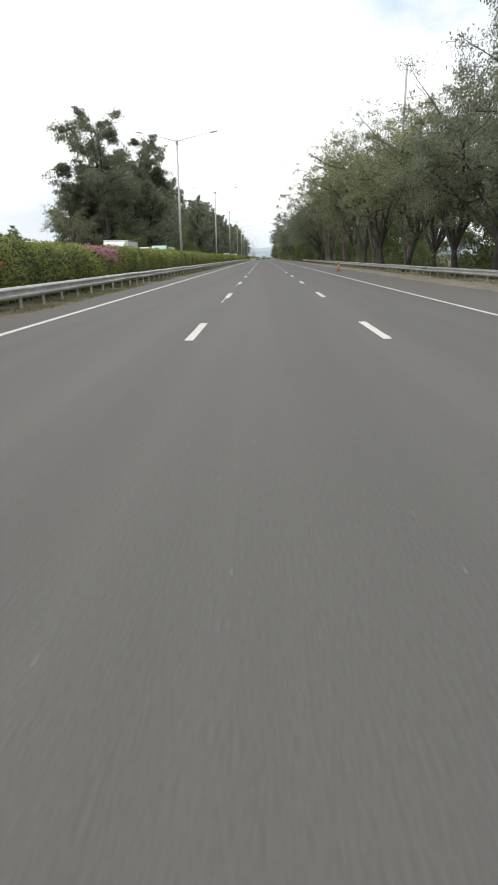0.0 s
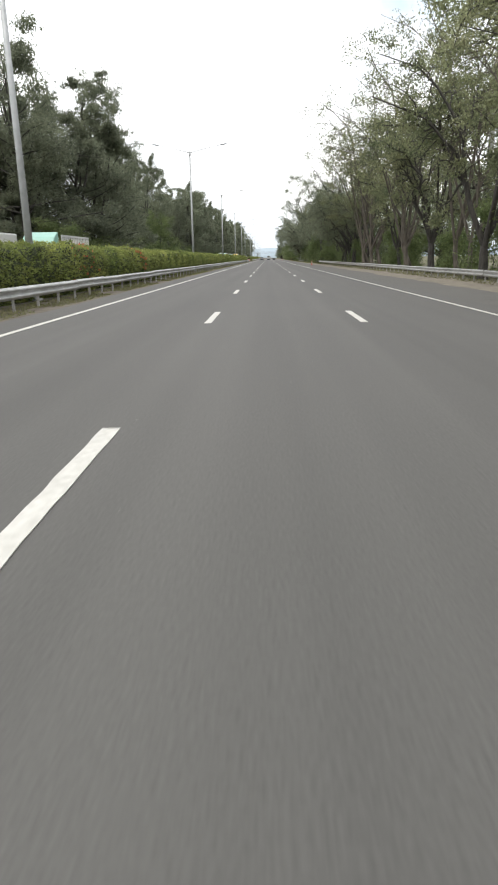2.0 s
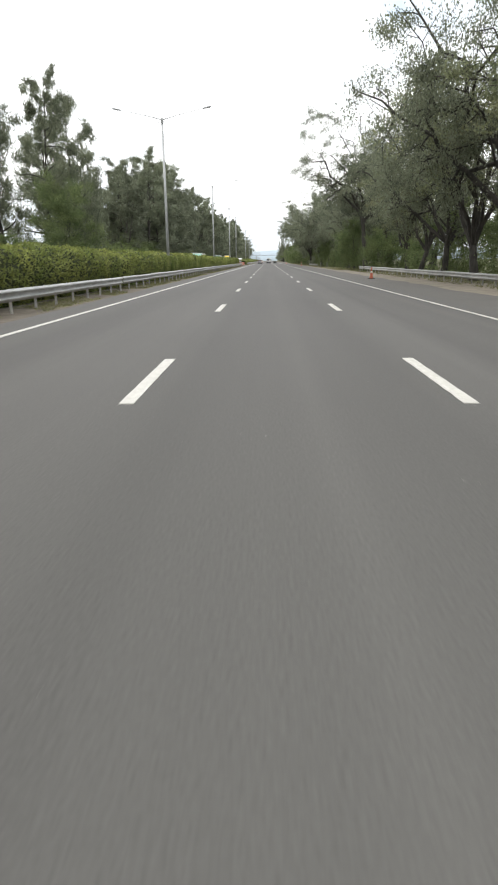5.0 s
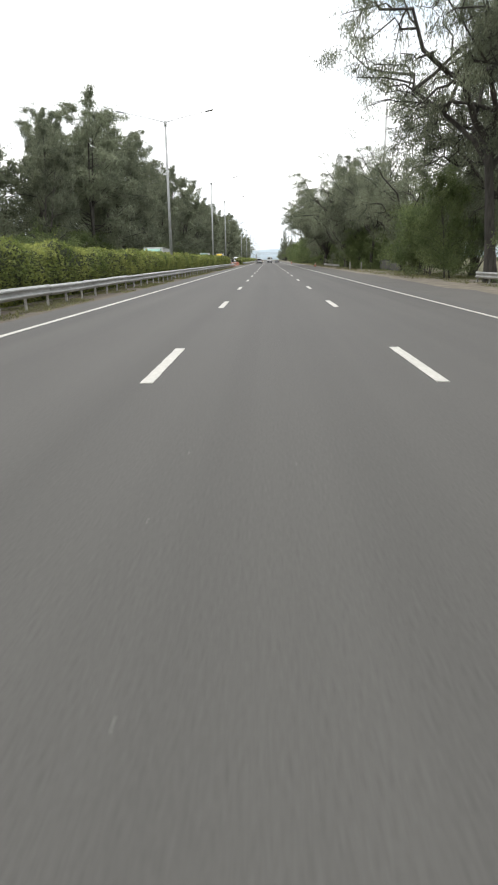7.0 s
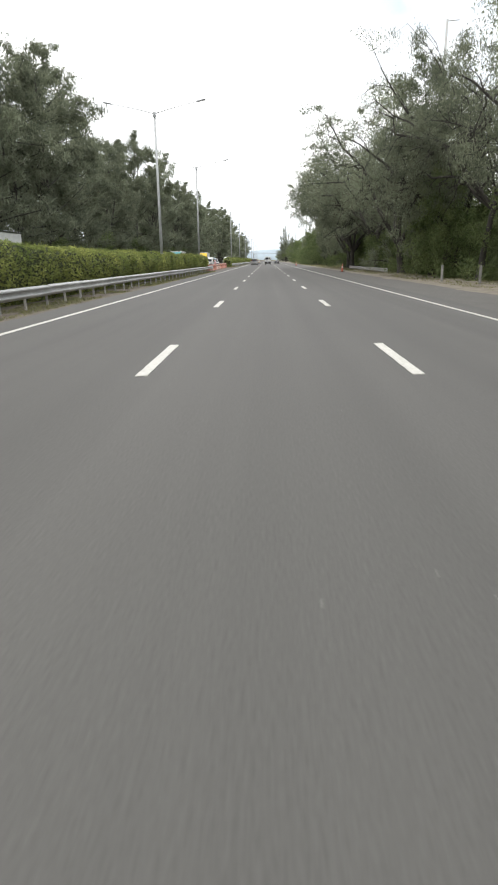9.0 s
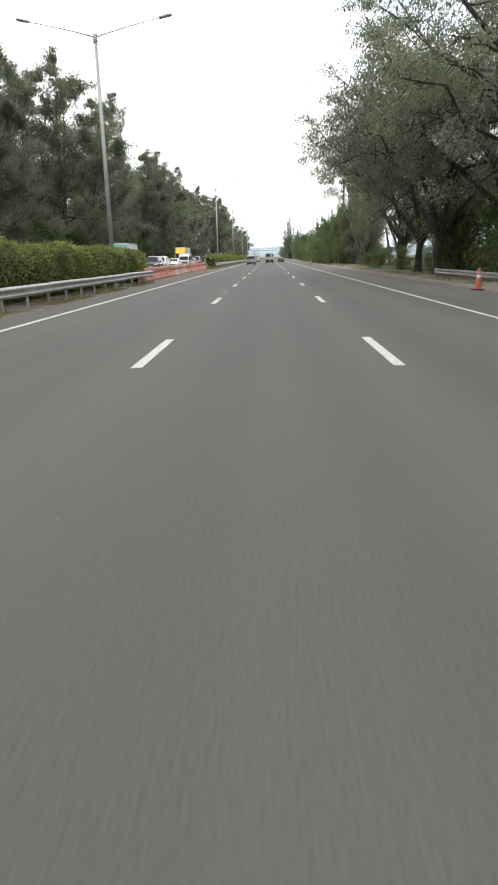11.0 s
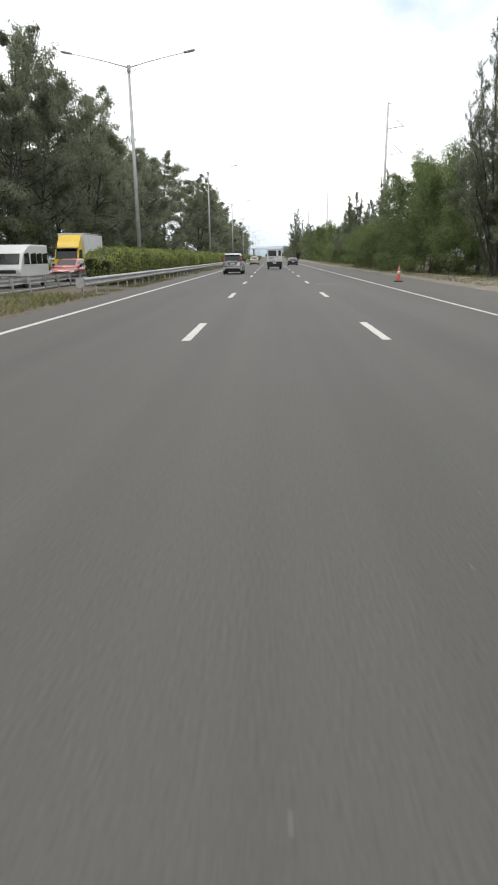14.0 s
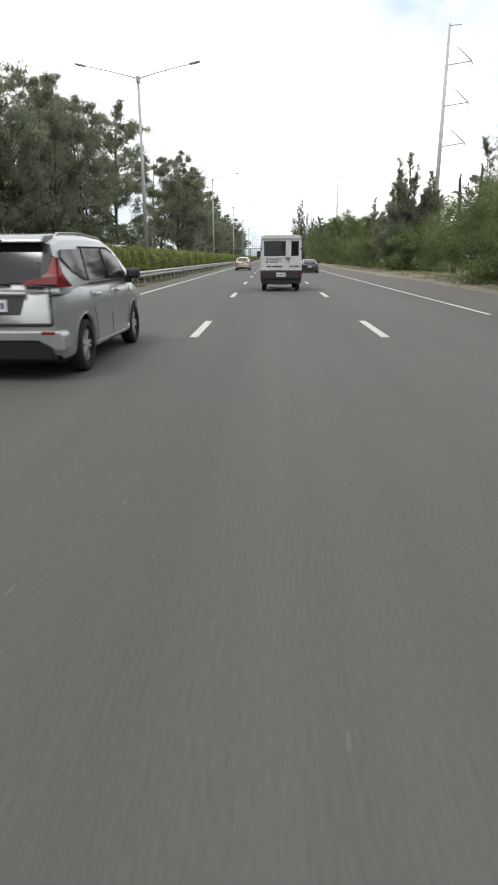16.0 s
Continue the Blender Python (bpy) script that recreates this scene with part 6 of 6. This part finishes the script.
def box_truck(name, label, paint, cargo, cargo_label, long=6.6, high=3.3, slats=False):
    """A cab-over truck heading along +y with a cargo body behind."""
    truck = tagged(new(name), label, "truck", group="vehicles on the expressway")
    front = long / 2
    cab = [(front - 1.65, 0.75), (front - 0.02, 0.62), (front, 1.0), (front - 0.06, 1.5), (front - 0.42, 2.28), (front - 0.7, 2.36), (front - 1.65, 2.36)]
    part("cab", prism_bm(cab, -1.02, 1.02, "x", 0.05), paint, truck, smooth=False)
    part("roof_deflector", prism_bm([(front - 1.6, 2.36), (front - 0.65, 2.36), (front - 0.85, 2.75), (front - 1.5, high - 0.15), (front - 1.6, high - 0.15)], -0.95, 0.95, "x", 0.05), paint, truck)
    slab([(-0.92, front - 0.02, 1.50), (0.92, front - 0.02, 1.50), (0.86, front - 0.36, 2.22), (-0.86, front - 0.36, 2.22)], 0.035, TINT, "windscreen", truck)
    part("sun_visor", box_bm(-0.98, 0.98, front - 0.40, front - 0.08, 2.24, 2.32, 0.02), TRIM, truck)
    part("grille", box_bm(-0.75, 0.75, front - 0.1, front + 0.03, 0.98, 1.32, 0.02), TRIM, truck)
    part("bumper", box_bm(-1.04, 1.04, front - 0.25, front + 0.08, 0.42, 0.78, 0.04), paint, truck)
    plate(truck, front + 0.09, 0.62, 1)
    for s in (1, -1):
        slab([(s * 1.024, front - 1.25, 1.5), (s * 1.024, front - 0.28, 1.5), (s * 1.024, front - 0.52, 2.18), (s * 1.024, front - 1.25, 2.2)], 0.012, TINT, "side_window", truck)
        part("head_light", box_bm(s * 0.82 - 0.16, s * 0.82 + 0.16, front - 0.1, front + 0.05, 0.82, 0.98, 0.02), CLEAR_LENS, truck)
        part("side_mirror", box_bm(s * 1.2 - 0.08, s * 1.2 + 0.08, front - 0.25, front - 0.18, 1.55, 2.0, 0.02), TRIM, truck)
        part("fuel_tank" if s > 0 else "tool_box", box_bm(s * 0.9 - 0.2, s * 0.9 + 0.2, -0.9, 0.4, 0.45, 0.9, 0.06), TRIM, truck)
        wheel(truck, s * 0.88, front - 0.95, 0.42, 0.26, s, TRIM)
        wheel(truck, s * 0.86, -front + 1.4, 0.42, 0.30, s, TRIM)
    part("chassis", box_bm(-0.5, 0.5, -front + 0.1, front - 0.5, 0.55, 0.95, 0.03), UNDER, truck)
    body = part("cargo_body", box_bm(-1.12, 1.12, -front, front - 1.75, 1.0, high if not slats else 1.15, 0.03), cargo, truck, cargo_label)
    if slats:
        n = 16
        for k in range(n):
            y = -front + 0.05 + (long - 1.85) * k / (n - 1)
            for s in (1, -1):
                part("slat", box_bm(s * 1.09 - 0.03, s * 1.09 + 0.03, y - 0.05, y + 0.05, 1.15, high - 0.35, 0.008), DUSTY_WHITE, body)
        for s in (1, -1):
            part("top_rail", box_bm(s * 1.09 - 0.04, s * 1.09 + 0.04, -front, front - 1.75, high - 0.42, high - 0.3, 0.01), DUSTY_WHITE, body)
        part("load", box_bm(-1.0, 1.0, -front + 0.1, front - 1.85, 1.15, high - 0.6, 0.08), TARP, truck, "brown covered load")
    else:
        for s in (1, -1):
            for z in (1.02, high - 0.04):
                part("edge_rail", box_bm(s * 1.125 - 0.02, s * 1.125 + 0.02, -front, front - 1.75, z - 0.04, z + 0.05, 0.008), CHROME if z > 2 else TRIM, body)
    return truck


def passenger_van(name, label):
    """A flat-nosed white van with a boxy rear, seen from its nose."""
    van = tagged(new(name), label, "van", group="vehicles on the expressway")
    part("body", prism_bm([(-2.1, 0.45), (1.7, 0.45), (2.05, 0.55), (2.08, 0.95), (1.95, 1.12), (1.45, 1.78), (1.1, 1.88), (0.5, 2.2), (-2.1, 2.2)], -0.84, 0.84, "x", 0.05), WHITE_PAINT, van)
    slab([(-0.72, 1.90, 1.20), (0.72, 1.90, 1.20), (0.66, 1.52, 1.72), (-0.66, 1.52, 1.72)], 0.03, TINT, "windscreen", van)
    part("grille", box_bm(-0.6, 0.6, 1.95, 2.10, 0.75, 0.92, 0.02), TRIM, van)
    part("bumper", box_bm(-0.85, 0.85, 1.9, 2.16, 0.42, 0.62, 0.04), TRIM, van)
    for s in (1, -1):
        part("head_light", box_bm(s * 0.70 - 0.11, s * 0.70 + 0.11, 1.95, 2.11, 0.74, 0.92, 0.02), CLEAR_LENS, van)
        for a, b in ((0.75, 1.5), (-0.25, 0.55), (-1.1, -0.35), (-1.95, -1.2)):
            slab([(s * 0.845, a, 1.2), (s * 0.845, b, 1.2), (s * 0.845, b - 0.1 * (b > 1), 1.72), (s * 0.845, a, 1.78)], 0.012, TINT, "side_window", van)
        wheel(van, s * 0.72, 1.35, 0.32, 0.2, s, TRIM)
        wheel(van, s * 0.72, -1.3, 0.32, 0.2, s, TRIM)
        part("side_mirror", box_bm(s * 0.98 - 0.08, s * 0.98 + 0.08, 1.45, 1.53, 1.25, 1.5, 0.02), TRIM, van)
    plate(van, 2.17, 0.52, 1)
    return van


def pickup(name, label, paint):
    def bed(base):
        front_extra(0.85, 2.62, 0.5, 0.55)(base)
        part("bed_floor", box_bm(-0.72, 0.72, -2.55, -0.75, 1.03, 1.06), TRIM, base, "dark open cargo bed")
        for s in (1, -1):
            part("bed_side", box_bm(s * 0.86 - 0.06, s * 0.86 + 0.06, -2.6, -0.75, 1.0, 1.24, 0.02), paint, base)
        part("tailgate", box_bm(-0.85, 0.85, -2.66, -2.56, 0.85, 1.24, 0.02), paint, base)
    return car(name, label, "pickup truck", paint, 0.93, 5.3, [(-2.65, 1.04), (1.2, 1.06), (1.9, 1.06), (2.45, 0.98), (2.65, 0.80)],
               [(-0.85, 1.04), (-0.7, 1.6), (-0.5, 1.74), (0.3, 1.78), (0.7, 1.72), (1.5, 1.05)], 1.05, 0.40, (-1.6, 1.6), 0.39, 0.66,
               [[(-0.62, 1.1), (0.1, 1.1), (0.1, 1.62), (-0.5, 1.62)], [(0.18, 1.1), (1.15, 1.1), (0.68, 1.6), (0.18, 1.64)]], ((0.66, -0.82, 1.14), (0.56, -0.7, 1.58)), ((0.70, 1.38, 1.14), (0.56, 0.82, 1.64)),
               [("head_light", CLEAR_LENS, [(2.3, 0.84), (2.63, 0.80), (2.6, 0.94), (2.25, 1.0)], 0.52, 0.88), ("tail_light", RED_LENS, [(-2.68, 0.85), (-2.5, 0.85), (-2.5, 1.15), (-2.68, 1.15)], 0.74, 0.92)], extra=bed, mirror_y=1.05)


def oncoming(ob, x, nose, long):
    ob.matrix_basis = pose(x, nose + long / 2, 0, 0, 0, 180)
    return ob


NEAR, FAR = -14.0, -17.5
oncoming(box_truck("white_box_truck", "white box truck whose roof shows above the hedge", WHITE_PAINT, DUSTY_WHITE, "dull white cargo box", 6.4, 3.1), NEAR, 57.5, 6.4)
oncoming(passenger_van("white_passenger_van", "white passenger van half hidden behind the hedge"), NEAR, 73.5, 4.2).scale = (1.05, 1.1, 1.24)
oncoming(box_truck("mint_green_truck", "mint green truck with slatted cargo bed behind the hedge", MINT_PAINT, TARP, "brown slatted cargo bed", 7.4, 3.2, True), NEAR, 82.5, 7.4)
oncoming(box_truck("pale_green_truck", "pale green and white box truck behind the hedge", MINT_PAINT, DUSTY_WHITE, "dull white cargo box", 7.0, 2.95), NEAR, 234.0, 7.0)
oncoming(suv("grey_suv", "dark grey sport utility car waiting behind orange barriers", GREY_PAINT), NEAR, 311.8, 4.65)
oncoming(box_truck("teal_truck", "teal truck with white cargo box in the far lane", TEAL_PAINT, DUSTY_WHITE, "dull white cargo box", 7.0, 3.25), FAR, 327.5, 7.0)
oncoming(suv("brown_suv", "dark sport utility car in the oncoming traffic", NAVY_PAINT), NEAR, 329.5, 4.65)
oncoming(suv("white_suv", "white sport utility car in the oncoming traffic", WHITE_PAINT), NEAR - 0.3, 336.6, 4.65)
oncoming(sedan("white_sedan", "white sedan in the oncoming traffic", WHITE_PAINT, front_extra(0.60, 2.24)), NEAR, 346.5, 4.5)
oncoming(sedan("dark_sedan", "dark grey sedan in the oncoming traffic", GREY_PAINT, front_extra(0.60, 2.24)), FAR, 352.0, 4.5)
oncoming(passenger_van("boxy_white_van", "boxy white passenger van in the oncoming traffic"), NEAR, 358.8, 4.2)
oncoming(sedan("red_sedan", "red sedan in the oncoming traffic", RED_PAINT, front_extra(0.60, 2.24)), NEAR, 367.5, 4.5)
oncoming(box_truck("yellow_truck", "bright yellow truck with tall white cargo box", YELLOW_PAINT, DUSTY_WHITE, "plain white cargo box", 7.6, 3.55), FAR, 379.5, 7.6)
oncoming(pickup("black_pickup", "black pickup truck in the oncoming traffic", BLACK_PAINT), NEAR, 374.0, 5.3)
oncoming(passenger_van("tall_white_van", "tall white van half hidden behind the hedge"), NEAR, 426.5, 4.2).scale = (1.1, 1.25, 1.15)
oncoming(suv("silver_suv", "silver sport utility car beyond the far hedge", SILVER), NEAR, 498.0, 4.65)
